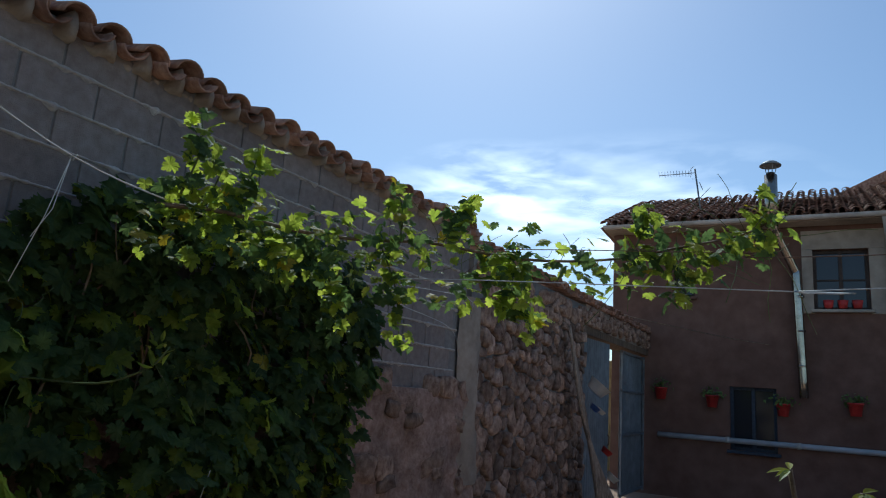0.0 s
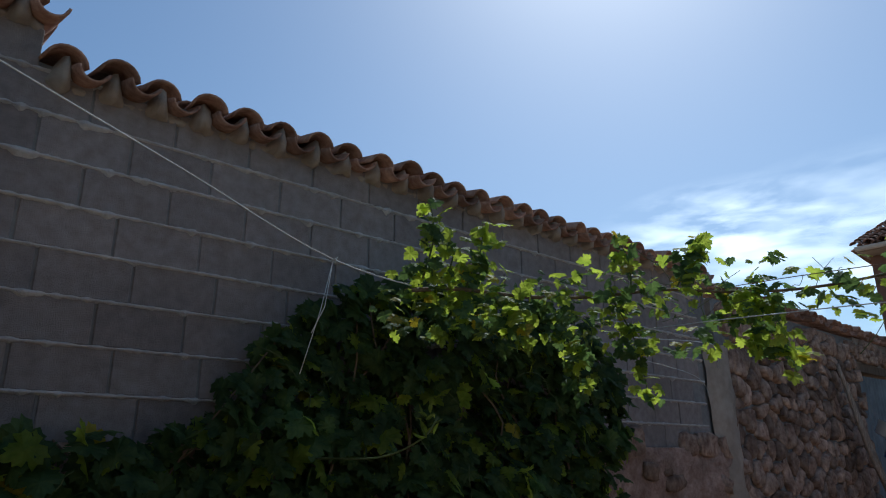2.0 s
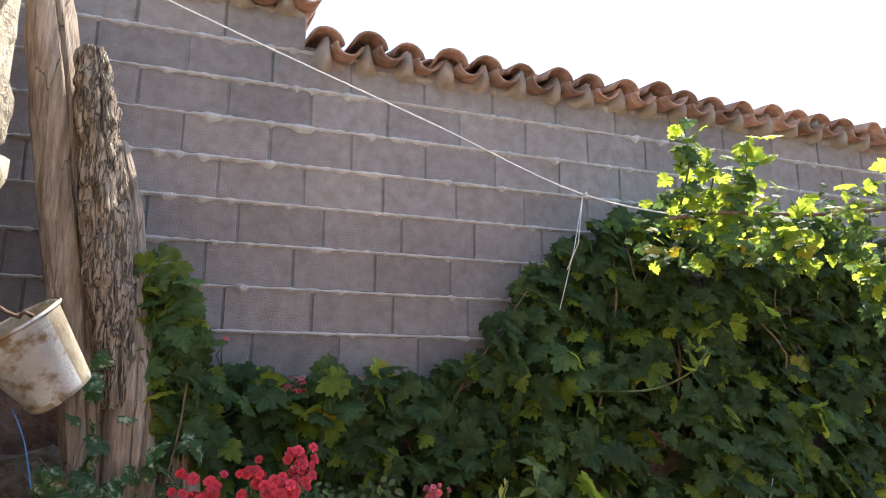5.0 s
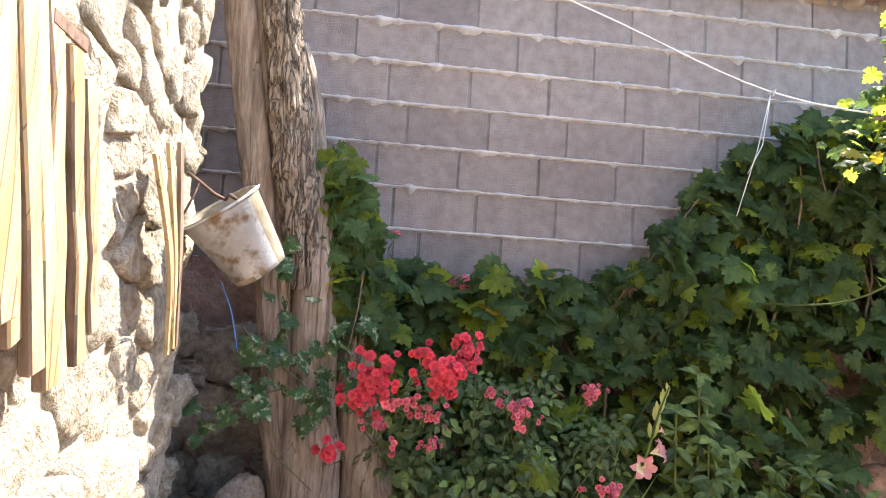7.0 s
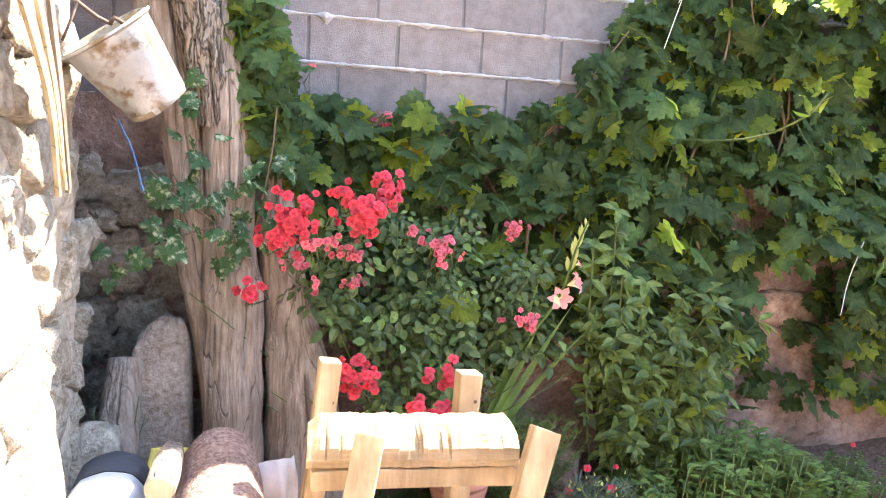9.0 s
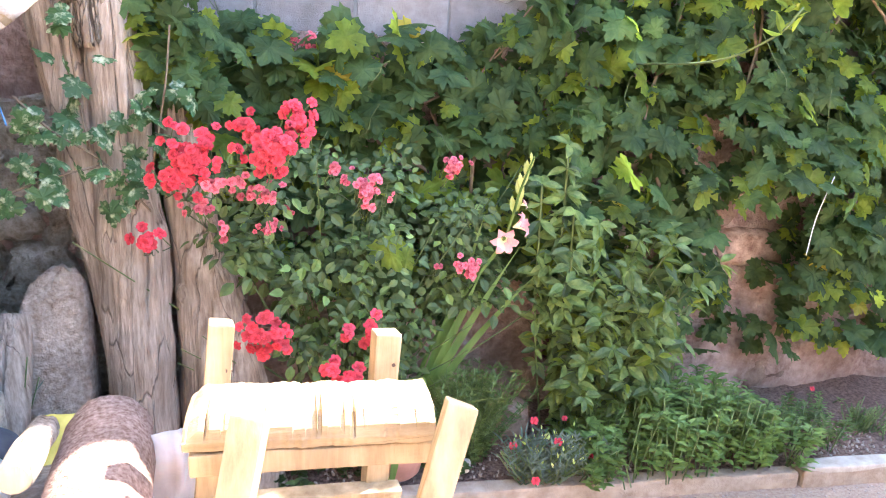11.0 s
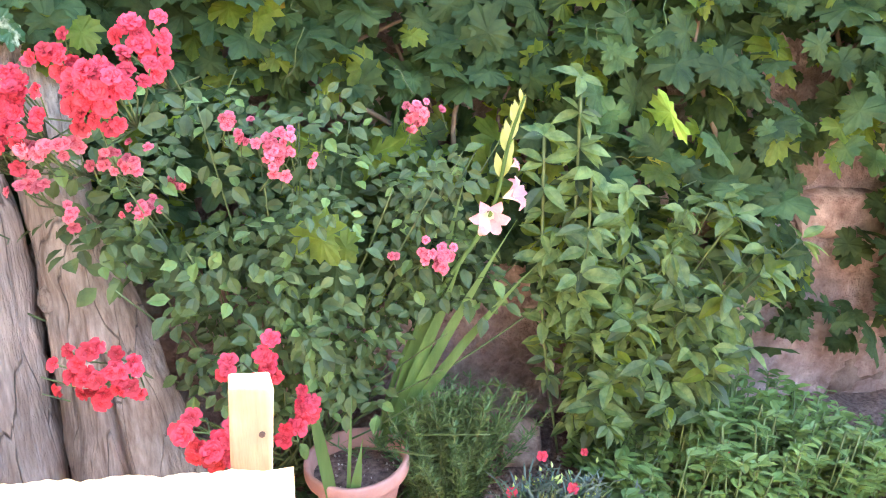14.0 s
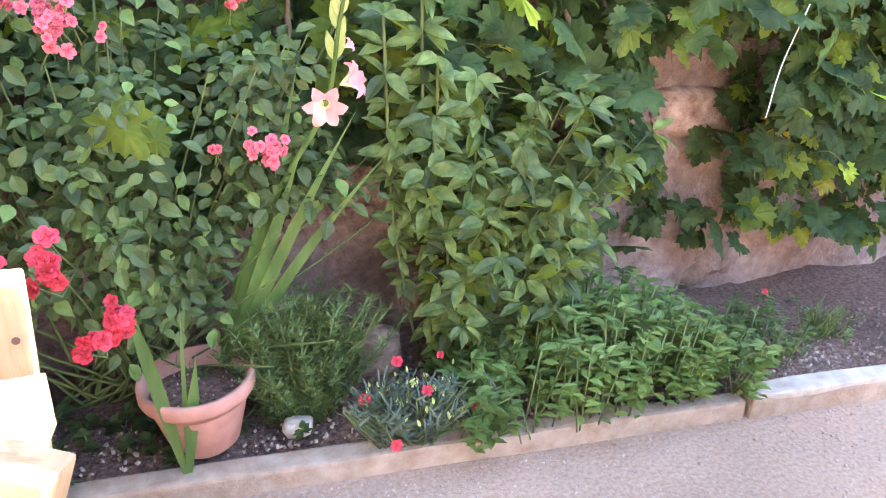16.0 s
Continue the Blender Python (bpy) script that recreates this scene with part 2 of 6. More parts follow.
def petal(name, deep, edge):
    """Petals that pale from the heart of the flower to its rim."""
    m = bpy.data.materials.new(name)
    m.use_nodes = True
    nt = m.node_tree
    co = nt.nodes.new("ShaderNodeTexCoord")
    far = nt.nodes.new("ShaderNodeVectorMath")
    far.operation = "LENGTH"
    nt.links.new(co.outputs["Object"], far.inputs[0])
    grain = node(nt, "ShaderNodeTexNoise", Scale=5.0, Detail=4.0)
    nt.links.new(co.outputs["Object"], grain.inputs["Vector"])
    add = nt.nodes.new("ShaderNodeMath")
    add.operation = "MULTIPLY_ADD"
    nt.links.new(grain.outputs["Fac"], add.inputs[0])
    add.inputs[1].default_value = 0.7
    nt.links.new(far.outputs["Value"], add.inputs[2])
    ramp = nt.nodes.new("ShaderNodeValToRGB")
    ramp.color_ramp.elements[0].position, ramp.color_ramp.elements[1].position = 0.75, 1.45
    ramp.color_ramp.elements[0].color, ramp.color_ramp.elements[1].color = (*deep, 1), (*edge, 1)
    half = nt.nodes.new("ShaderNodeMath")
    half.operation = "MULTIPLY"
    half.inputs[1].default_value = 1.0
    nt.links.new(add.outputs[0], half.inputs[0])
    nt.links.new(half.outputs[0], ramp.inputs[0])
    info = nt.nodes.new("ShaderNodeObjectInfo")
    span = nt.nodes.new("ShaderNodeMapRange")
    span.inputs["To Min"].default_value, span.inputs["To Max"].default_value = 0.6, 1.15
    nt.links.new(info.outputs["Random"], span.inputs["Value"])
    hsv = nt.nodes.new("ShaderNodeHueSaturation")
    nt.links.new(span.outputs[0], hsv.inputs["Value"])
    nt.links.new(ramp.outputs[0], hsv.inputs["Color"])
    b = nt.nodes["Principled BSDF"]
    b.inputs["Roughness"].default_value = 0.6
    nt.links.new(hsv.outputs[0], b.inputs["Base Color"])
    tr = nt.nodes.new("ShaderNodeBsdfTranslucent")
    mix = node(nt, "ShaderNodeMixShader", Fac=0.25)
    nt.links.new(hsv.outputs[0], tr.inputs["Color"])
    nt.links.new(b.outputs[0], mix.inputs[1]), nt.links.new(tr.outputs[0], mix.inputs[2])
    nt.links.new(mix.outputs[0], nt.nodes["Material Output"].inputs["Surface"])
    return m


M["red_petal"] = petal("red rose petal", (0.44, 0.005, 0.015), (0.74, 0.05, 0.075))
M["pink_petal"] = petal("pink rose petal", (0.52, 0.03, 0.06), (0.77, 0.17, 0.2))
glass = bpy.data.materials.new("window glass")
glass.use_nodes = True
gb = glass.node_tree.nodes["Principled BSDF"]
gb.inputs["Base Color"].default_value, gb.inputs["Roughness"].default_value = (0.03, 0.03, 0.035, 1), 0.06
M["glass"] = glass


# ---- mesh builders ----
def mesh(name, verts, faces, mat, smooth=False):
    me = bpy.data.meshes.new(name)
    me.from_pydata([tuple(v) for v in verts], [], [tuple(f) for f in faces])
    mats = mat if isinstance(mat, (list, tuple)) else [mat]
    for m in mats:
        me.materials.append(m)
    if smooth:
        me.polygons.foreach_set("use_smooth", [True] * len(me.polygons))
    me.update()
    return me


def from_bm(name, bm, mat, smooth=False):
    me = bpy.data.meshes.new(name)
    bm.normal_update()
    bm.to_mesh(me)
    bm.free()
    for m in (mat if isinstance(mat, (list, tuple)) else [mat]):
        me.materials.append(m)
    if smooth:
        me.polygons.foreach_set("use_smooth", [True] * len(me.polygons))
    return me


def box_bm(sx, sy, sz, bevel=0.0, segs=1, cuts=0, rough=0.0, seed=0):
    """A box of full sizes centred on the origin, bevelled, and worn by noise."""
    bm = bmesh.new()
    bmesh.ops.create_cube(bm, size=1.0)
    bmesh.ops.scale(bm, vec=(sx, sy, sz), verts=bm.verts)
    if bevel:
        bmesh.ops.bevel(bm, geom=list(bm.edges), offset=bevel, segments=segs, affect="EDGES", profile=0.6)
    if cuts:
        bmesh.ops.subdivide_edges(bm, edges=list(bm.edges), cuts=cuts, use_grid_fill=True)
    if rough:
        for v in bm.verts:
            p = v.co * 9 + Vector((seed * 7.1, seed * 3.3, seed * 1.7))
            v.co += noise.noise_vector(p) * rough
    return bm


def box(name, mat, sx, sy, sz, bevel=0.004, segs=1, cuts=0, rough=0.0, seed=0):
    return from_bm(name, box_bm(sx, sy, sz, bevel, segs, cuts, rough, seed), mat)


def slab(name, mat, lo, hi, bevel=0.0):
    """A box mesh from one corner to the other."""
    lo, hi = Vector(lo), Vector(hi)
    bm = box_bm(*(hi - lo), bevel)
    bmesh.ops.translate(bm, vec=(lo + hi) / 2, verts=bm.verts)
    return from_bm(name, bm, mat)


def tube(pts, radii, sides=8, wobble=0.0, seed=0, caps=True):
    """Verts and faces of a tube along points, with its own radius at each."""
    pts = [Vector(p) for p in pts]
    verts, faces = [], []
    side = None
    for i, p in enumerate(pts):
        d = (pts[min(i + 1, len(pts) - 1)] - pts[max(i - 1, 0)]).normalized()
        if side is None:
            side = d.orthogonal().normalized()
        side = (side - d * side.dot(d)).normalized()
        up = d.cross(side)
        for k in range(sides):
            a = 2 * math.pi * k / sides
            r = radii[i] if isinstance(radii, (list, tuple)) else radii
            if wobble:
                r *= 1 + wobble * noise.noise(Vector((math.cos(a) * 1.7 + seed, math.sin(a) * 1.7, i * 0.35 + seed * 3)))
            verts.append(p + (side * math.cos(a) + up * math.sin(a)) * r)
    for i in range(len(pts) - 1):
        for k in range(sides):
            a, b = i * sides + k, i * sides + (k + 1) % sides
            faces.append((a, b, b + sides, a + sides))
    if caps:
        faces.append(tuple(range(sides - 1, -1, -1)))
        faces.append(tuple(range(len(verts) - sides, len(verts))))
    return verts, faces


def smooth_path(pts, n):
    """n + 1 points along a Catmull-Rom curve through pts."""
    p = [Vector(q) for q in pts]
    p = [p[0] * 2 - p[1]] + p + [p[-1] * 2 - p[-2]]
    out = []
    for i in range(n + 1):
        u = i / n * (len(p) - 3)
        k = min(int(u), len(p) - 4)
        t = u - k
        a, b, c, d = p[k:k + 4]
        out.append(0.5 * ((2 * b) + (c - a) * t + (2 * a - 5 * b + 4 * c - d) * t * t + (3 * b - a - 3 * c + d) * t ** 3))
    return out


def tubes(name, runs, mat, smooth=True):
    """One mesh of several tubes: runs of (points, radii, sides)."""
    V, F = [], []
    for pts, radii, sides in runs:
        v, f = tube(pts, radii, sides)
        F += [tuple(i + len(V) for i in q) for q in f]
        V += v
    return mesh(name, V, F, mat, smooth)


def revolve(profile, sides=24):
    """Verts and faces of a body turned about z from (radius, height) pairs."""
    verts, faces = [], []
    for r, z in profile:
        for k in range(sides):
            a = 2 * math.pi * k / sides
            verts.append((r * math.cos(a), r * math.sin(a), z))
    for i in range(len(profile) - 1):
        for k in range(sides):
            a, b = i * sides + k, i * sides + (k + 1) % sides
            faces.append((a, b, b + sides, a + sides))
    return verts, faces


def empty(name, at=(0, 0, 0)):
    e = new(name)
    e.matrix_basis = Matrix.Translation(at)
    return e


def part(name, me, parent, m=None):
    """A part of a top-level thing, at the world pose m."""
    ob = new(name, me)
    ob.parent = parent
    ob.matrix_basis = parent.matrix_basis.inverted() @ (m or Matrix())
    return ob


def place(name, me, m=None, **tags):
    ob = new(name, me)
    ob.matrix_basis = m or Matrix()
    return tagged(ob, **tags)


def rock_mesh(name, mat, seed, square=0.55, rough=0.16, cuts=2):
    """A rounded, uneven stone of about unit size: a cube drawn towards a ball and roughened."""
    bm = bmesh.new()
    bmesh.ops.create_cube(bm, size=1.0)
    bmesh.ops.subdivide_edges(bm, edges=list(bm.edges), cuts=cuts, use_grid_fill=True)
    for v in bm.verts:
        ball = v.co.normalized() * 0.58
        v.co = v.co * square + ball * (1 - square)
        v.co += noise.noise_vector(v.co * 2.1 + Vector((seed * 5.3, seed, 0))) * rough
        v.co += noise.noise_vector(v.co * 5.5 + Vector((seed, seed * 3.1, 0))) * rough * 0.45
        if cuts > 3:
            v.co += noise.noise_vector(v.co * 11 + Vector((seed, 0, seed))) * rough * 0.5
    return from_bm(name, bm, mat, smooth=True)


# ---- leaves ----
GRAPE = [(0, 0.02), (0.14, -0.17), (0.30, -0.10), (0.45, -0.14), (0.40, 0.04), (0.56, 0.12), (0.50, 0.24), (0.60, 0.40), (0.44, 0.42), (0.28, 0.40),
         (0.38, 0.58), (0.30, 0.64), (0.28, 0.78), (0.16, 0.74), (0.12, 0.90), (0, 1.0)]


def grape_leaf():
    """A five-lobed, toothed, slightly cupped leaf; its stalk at the origin, its tip along +y, its top along +z."""
    right = GRAPE
    ring = right + [(-x, y) for x, y in reversed(right[1:-1])]
    verts = [(0, 0.38, 0.02)] + [(x, y, -0.35 * x * x + 0.05 * math.sin(9 * y) - 0.10 * y * y) for x, y in ring]
    n = len(ring)
    return np.array(verts, float), [(0, 1 + i, 1 + (i + 1) % n) for i in range(n)]


def oval_leaf(w=0.5, bend=0.25, steps=4):
    """A pointed oval leaf folded along its rib, of length 1 along +y."""
    verts = [(0, 0, 0)]
    for i in range(1, steps):
        t = i / steps
        h = w * 0.5 * math.sin(math.pi * t ** 0.85)
        z = -bend * t * t
        verts += [(-h, t, z + h * 0.35), (0, t, z), (h, t, z + h * 0.35)]
    verts.append((0, 1, -bend))
    last = len(verts) - 1
    faces = [(0, 2, 1), (0, 3, 2)]
    for i in range(steps - 2):
        a = 1 + 3 * i
        faces += [(a, a + 1, a + 4, a + 3), (a + 1, a + 2, a + 5, a + 4)]
    a = last - 3
    faces += [(a, a + 1, last), (a + 1, a + 2, last)]
    return np.array(verts, float), faces


def needle():
    return np.array([(-0.06, 0, 0), (0.06, 0, 0), (0.07, 0.6, 0.0), (0, 1, -0.06), (-0.07, 0.6, 0.0)], float), [(0, 1, 2, 3, 4)]


def leaf_turn(face, droop, rng, spread):
    """A rotation whose leaf top points about along face and whose tip hangs down by droop."""
    n = Vector(face) + Vector((rng.gauss(0, spread), rng.gauss(0, spread), rng.gauss(0, spread)))
    n.normalize()
    tip = Vector((rng.gauss(0, 0.55), rng.gauss(0, 0.3), -droop + rng.gauss(0, 0.35)))
    tip = tip - n * tip.dot(n)
    if tip.length < 1e-3:
        tip = n.orthogonal()
    tip.normalize()
    x = tip.cross(n)
    return Matrix((x, tip, n)).transposed()


def foliage(name, leaf, poses, mat):
    """All the leaves of poses (place, 3x3 turn, size) as one mesh."""
    base, faces = leaf
    n = len(base)
    V = np.concatenate([np.array(r) @ np.diag([s, s, s]) @ base.T + np.array(p)[:, None] for p, r, s in poses], axis=1).T
    F = [tuple(i + k * n for i in f) for k in range(len(poses)) for f in faces]
    return mesh(name, V, F, mat)


def leafy(parent, leaf, poses, mats, rng, singles=300, label=""):
    """The nearest leaves as parts of their own, the rest joined into one mesh a colour. mats: (material, share)."""
    base, faces = leaf
    shared = [mesh("leaf", base, faces, m) for m, _ in mats]
    shares = [w for _, w in mats]
    picks = rng.choices(range(len(mats)), shares, k=len(poses))
    order = sorted(range(len(poses)), key=lambda i: poses[i][0][1])
    for i in order[:singles]:
        p, r, s = poses[i]
        part("leaf", shared[picks[i]], parent, Matrix.Translation(p) @ r.to_4x4() @ Matrix.Diagonal((s, s, s, 1)))
    for k, (m, _) in enumerate(mats):
        rest = [poses[i] for i in order[singles:] if picks[i] == k]
        if rest:
            tagged(part("foliage", foliage("foliage", leaf, rest, m), parent), label=label, kind="stuff")


# ---- ground ----
place("ground", mesh("ground", [(-900, -900, 0), (900, -900, 0), (900, 900, 0), (-900, 900, 0)], [(0, 1, 2, 3)], M["ground"]),
      label="pinkish grey gravelly earth of the yard", category="ground", kind="structure")


def bed_front(x):
    """The y of the kerb's yard side at x."""
    return -0.69 - 0.08 * (x - 2.3)


def soil_sheet():
    V, F = [], []
    nx, ny = 110, 14
    for i in range(nx + 1):
        x = 1.0 + 7.6 * i / nx
        y0 = bed_front(x) + 0.05
        for j in range(ny + 1):
            y = y0 + (-0.0 - y0) * j / ny
            V.append((x, y, 0.045 + 0.06 * j / ny + 0.03 * noise.noise(Vector((x * 5, y * 5, 0))) + 0.02 * noise.noise(Vector((x * 19, y * 19, 3)))))
    for i in range(nx):
        for j in range(ny):
            a = i * (ny + 1) + j
            F.append((a, a + ny + 1, a + ny + 2, a + 1))
    return mesh("soil", V, F, M["soil"], True)


place("garden_bed", soil_sheet(), label="dark crumbly soil of the flower bed", category="soil", kind="structure")

# ---- the block wall with its tiled eave ----
COURSE, LENGTH, SEAT = 0.21, 0.41, 1.85
wall_north = place("wall_north", slab("wall_core", M["bed"], (-1.2, 0.009, SEAT - 0.02), (8.3, 0.23, 3.56)),
                   label="wall of grey concrete blocks on a rough stone base", category="wall", kind="structure")
part("wall_step", slab("wall_core", M["bed"], (-1.2, 0.011, 3.56), (2.13, 0.23, 3.76)), wall_north)
part("wall_base", slab("base_core", M["cement"], (-1.2, 0.03, -0.2), (8.6, 0.4, SEAT)), wall_north)


def base_face():
    """The uneven earth-plastered face of the wall's foot."""
    V, F = [], []
    nx, nz = 170, 40
    for i in range(nx + 1):
        for j in range(nz + 1):
            x, z = -0.6 + 9.2 * i / nx, -0.05 + 1.9 * j / nz
            d = 0.05 * noise.noise(Vector((x * 1.6, 0, z * 1.6))) + 0.035 * noise.noise(Vector((x * 6, 4, z * 6))) + 0.012 * noise.noise(Vector((x * 19, 8, z * 19)))
            V.append((x, -0.035 + d - 0.03 * max(0, 1 - z), z))
    for i in range(nx):
        for j in range(nz):
            a = i * (nz + 1) + j
            F.append((a, a + nz + 1, a + nz + 2, a + 1))
    return mesh("base_face", V, F, M["earth_plaster"], True)


tagged(part("plaster_face", base_face(), wall_north), label="crumbling pinkish earth plaster")


def bead(rng):
    """The ragged mortar squeezed out of the bed joints, and the thin fill of the upright ones."""
    V, F = [], []
    for row in range(9):
        z = SEAT + COURSE * row - 0.005
        n = 620 if row < 8 else 230
        for i in range(n + 1):
            x = -0.8 + 0.0143 * i
            big = 0.5 + 0.5 * noise.noise(Vector((x * 7, row * 3.1, 0)))
            small = noise.noise(Vector((x * 31, row * 5.7, 2)))
            lump = max(0.0, noise.noise(Vector((x * 15, row * 9.1, 5))) - 0.12)
            r = max(0.003, 0.008 + 0.007 * big + 0.010 * small + 0.026 * lump)
            up, down = 0.004 + 0.35 * r + 0.004 * small, 0.004 + r * 0.8 + 0.03 * lump
            V += [(x, 0.008, z + up), (x, -r * 0.9 - 0.002, z + up * 0.4), (x, -r - 0.003, z - down * 0.4), (x, 0.008, z - down)]
            if i:
                a = len(V) - 8
                for k in range(3):
                    F.append((a + k, a + k + 1, a + k + 5, a + k + 4))
    return mesh("mortar", V, F, M["mortar"], True)


tagged(part("mortar", bead(random.Random(3)), wall_north), label="pale ragged mortar squeezed from the joints", kind="stuff")


def eave(x):
    return 3.491 + 0.005 * (x - 2.15)


# ---- tiles ----
def tile_mesh(up=True):
    """A tapered half-barrel tile, 0.42 m long along +y, its wide end at the origin for a cover."""
    V, F = [], []
    n, t = 9, 0.013
    for end, (r, y) in enumerate(((0.098, 0.0), (0.078, 0.42)) if up else ((0.078, 0.0), (0.098, 0.42))):
        for s in (r, r - t):
            for k in range(n + 1):
                a = math.pi * (0.04 + 0.92 * k / n)
                z = math.sin(a) * s * 0.92
                V.append((math.cos(a) * s, y, z if up else 0.075 - z))
    m = n + 1
    for k in range(n):
        F += [(k, k + 1, 2 * m + k + 1, 2 * m + k), (m + k + 1, m + k, 3 * m + k, 3 * m + k + 1),
              (k + 1, k, m + k, m + k + 1), (2 * m + k, 2 * m + k + 1, 3 * m + k + 1, 3 * m + k)]
    F += [(0, 2 * m, 3 * m, m), (n, m + n, 3 * m + n, 2 * m + n)]
    return mesh("tile", V, F, M["tile"], True)


COVER, PAN = tile_mesh(True), tile_mesh(False)


def tile_row(parent, x0, x1, height, y0, pitch, courses, rng, slope=17, along=None):
    """Cover and pan tiles side by side from x0 to x1 with their mouths at y0; along: a pose for the whole row."""
    along = along or Matrix()
    n = int((x1 - x0) / pitch)
    for i in range(n + 1):
        x = x0 + pitch * i
        for c in range(courses):
            y = y0 + 0.30 * c
            z = height(x) + 0.30 * c * math.tan(radians(slope)) + rng.uniform(-0.012, 0.012)
            turn = pose(0, 0, 0, slope - 4, rng.uniform(-5, 5), rng.uniform(-7, 7))
            jut = rng.uniform(-0.035, 0.03) if c == 0 else 0
            part("tile", PAN, parent, along @ Matrix.Translation((x + pitch / 2, y + jut, z - 0.02)) @ turn)
            part("tile", COVER, parent, along @ Matrix.Translation((x, y + jut + 0.02, z + 0.045)) @ turn)


def lumps(x0, x1, height, y, pitch, phase):
    """Mortar packed under the tiles' mouths along the wall's head."""
    V, F = [], []
    n = int((x1 - x0) / 0.02)
    for i in range(n + 1):
        x = x0 + (x1 - x0) * i / n
        wave = max(0.0, math.cos(2 * math.pi * (x - phase) / pitch))
        r = 0.5 + 0.5 * noise.noise(Vector((x * 14, 1, 7)))
        rag = noise.noise(Vector((x * 33, 3, 1)))
        top = height(x) + 0.02 + 0.085 * wave
        low = height(x) - 0.03 - 0.05 * r - 0.015 * rag
        yy = y + 0.05 - 0.05 * r - 0.03 * rag - 0.085 * wave
        V += [(x, y + 0.16, low), (x, yy, low + 0.015), (x, yy - 0.01, (low + top) / 2), (x, yy + 0.02, top), (x, y + 0.2, top)]
        if i:
            a = len(V) - 10
            for k in range(4):
                F.append((a + k, a + k + 1, a + k + 6, a + k + 5))
    return mesh("mortar", V, F, M["cement"], True)


rng = random.Random(11)
roof_north = place("roof_north", mesh("roof_slab", [(2.13, 0.1, 3.56), (8.4, 0.1, 3.68), (8.4, 3.2, 4.55), (2.13, 3.2, 4.42), (2.13, 3.2, 3.3), (8.4, 3.2, 3.3), (8.4, 0.1, 3.3), (2.13, 0.1, 3.3)],
                                   [(0, 1, 2, 3), (7, 6, 1, 0), (4, 3, 2, 5), (0, 3, 4, 7), (1, 6, 5, 2), (4, 5, 6, 7)], M["mortar"]),
                   label="roof edge of weathered curved clay tiles", category="roof", kind="structure")
tile_row(roof_north, 2.24, 8.3, eave, -0.125, 0.226, 2, rng)
part("mortar", lumps(2.15, 8.4, eave, -0.02, 0.226, 2.24), roof_north)
roof_step = place("roof_step", slab("roof_slab", M["mortar"], (-1.2, 0.1, 3.77), (2.1, 1.2, 3.85)),
                  label="higher roof edge of weathered curved clay tiles", category="roof", kind="structure")
tile_row(roof_step, 0.0, 2.1, lambda x: 3.76, -0.10, 0.226, 2, rng)
part("mortar", lumps(-0.1, 2.14, lambda x: 3.76, -0.02, 0.226, 0.0), roof_step)

# ---- stone walls ----
STONES = [rock_mesh("stone", M["stone"], i, 0.62, 0.2) for i in range(7)]
PALE = [rock_mesh("stone", M["pale_stone"], i + 20, 0.66, 0.2, 5) for i in range(9)]


def lay_stones(parent, x0, x1, z0, z1, to_world, kinds, rng, low=0.12, high=0.24, wide=2.4, slim=0.9, deep=0.16, keep=lambda x, z: True, limit=300, mat=None):
    """Rough courses of uneven stones on a face; past the limit they are joined into one mesh."""
    z, done, rest = z0, 0, []
    while z < z1:
        h = rng.uniform(low, high)
        x = x0 + rng.uniform(-0.1, 0.05)
        while x < x1:
            w = h * rng.uniform(slim, wide) + 0.03
            cx, cz = x + w / 2, z + h / 2 + rng.uniform(-0.03, 0.03)
            if keep(cx, cz):
                m = to_world(cx, cz) @ pose(0, 0, 0, 0, rng.uniform(-14, 14), rng.uniform(-8, 8)) @ Matrix.Diagonal((w * 0.98, deep * rng.uniform(0.8, 1.25), h * 1.0, 1))
                k = rng.choice(kinds)
                if done < limit:
                    part("stone", k, parent, m)
                    done += 1
                else:
                    rest.append((k, m))
            x += w
        z += h * 0.97
    if rest:
        V, F = [], []
        for k, m in rest:
            n = len(V)
            V += [m @ v.co for v in k.vertices]
            F += [tuple(i + n for i in p.vertices) for p in k.polygons]
        tagged(part("stonework", mesh("stonework", V, F, mat, True), parent), kind="stuff")


def clip(poly, px, pz, nx, nz):
    """The part of a polygon on the near side of the line through (px, pz) with normal (nx, nz)."""
    out = []
    for (ax, az), (bx, bz) in zip(poly, poly[1:] + poly[:1]):
        da, db = (ax - px) * nx + (az - pz) * nz, (bx - px) * nx + (bz - pz) * nz
        if da <= 0:
            out.append((ax, az))
        if da * db < 0:
            t = da / (da - db)
            out.append((ax + (bx - ax) * t, az + (bz - az) * t))
    return out


def rubble_stone(outline, deep, rings, seed, rough):
    """A stone with the given outline, bulging out along -y, rounded and pitted."""
    n = len(outline)
    V, F = [], []
    for k, (grow, out) in enumerate(rings):
        for x, z in outline:
            p = Vector((x * grow, -deep * out, z * grow))
            if k:
                q = p * 9 + Vector((seed * 1.7, seed, 0))
                p += noise.noise_vector(q) * rough + noise.noise_vector(q * 2.7) * rough * 0.55
            V.append(p)
        if k:
            for i in range(n):
                a, b = (k - 1) * n + i, (k - 1) * n + (i + 1) % n
                F.append((a, a + n, b + n, b))
    V.append(Vector((0, -deep * 1.02, 0)))
    top = (len(rings) - 1) * n
    F += [(top + (i + 1) % n, top + i, len(V) - 1) for i in range(n)]
    return V, F


COARSE = ((1.0, -0.3), (0.99, 0.5), (0.84, 0.92), (0.45, 1.0))
FINE = ((1.0, -0.3), (1.0, 0.3), (0.97, 0.72), (0.86, 0.95), (0.6, 1.0), (0.3, 1.02))


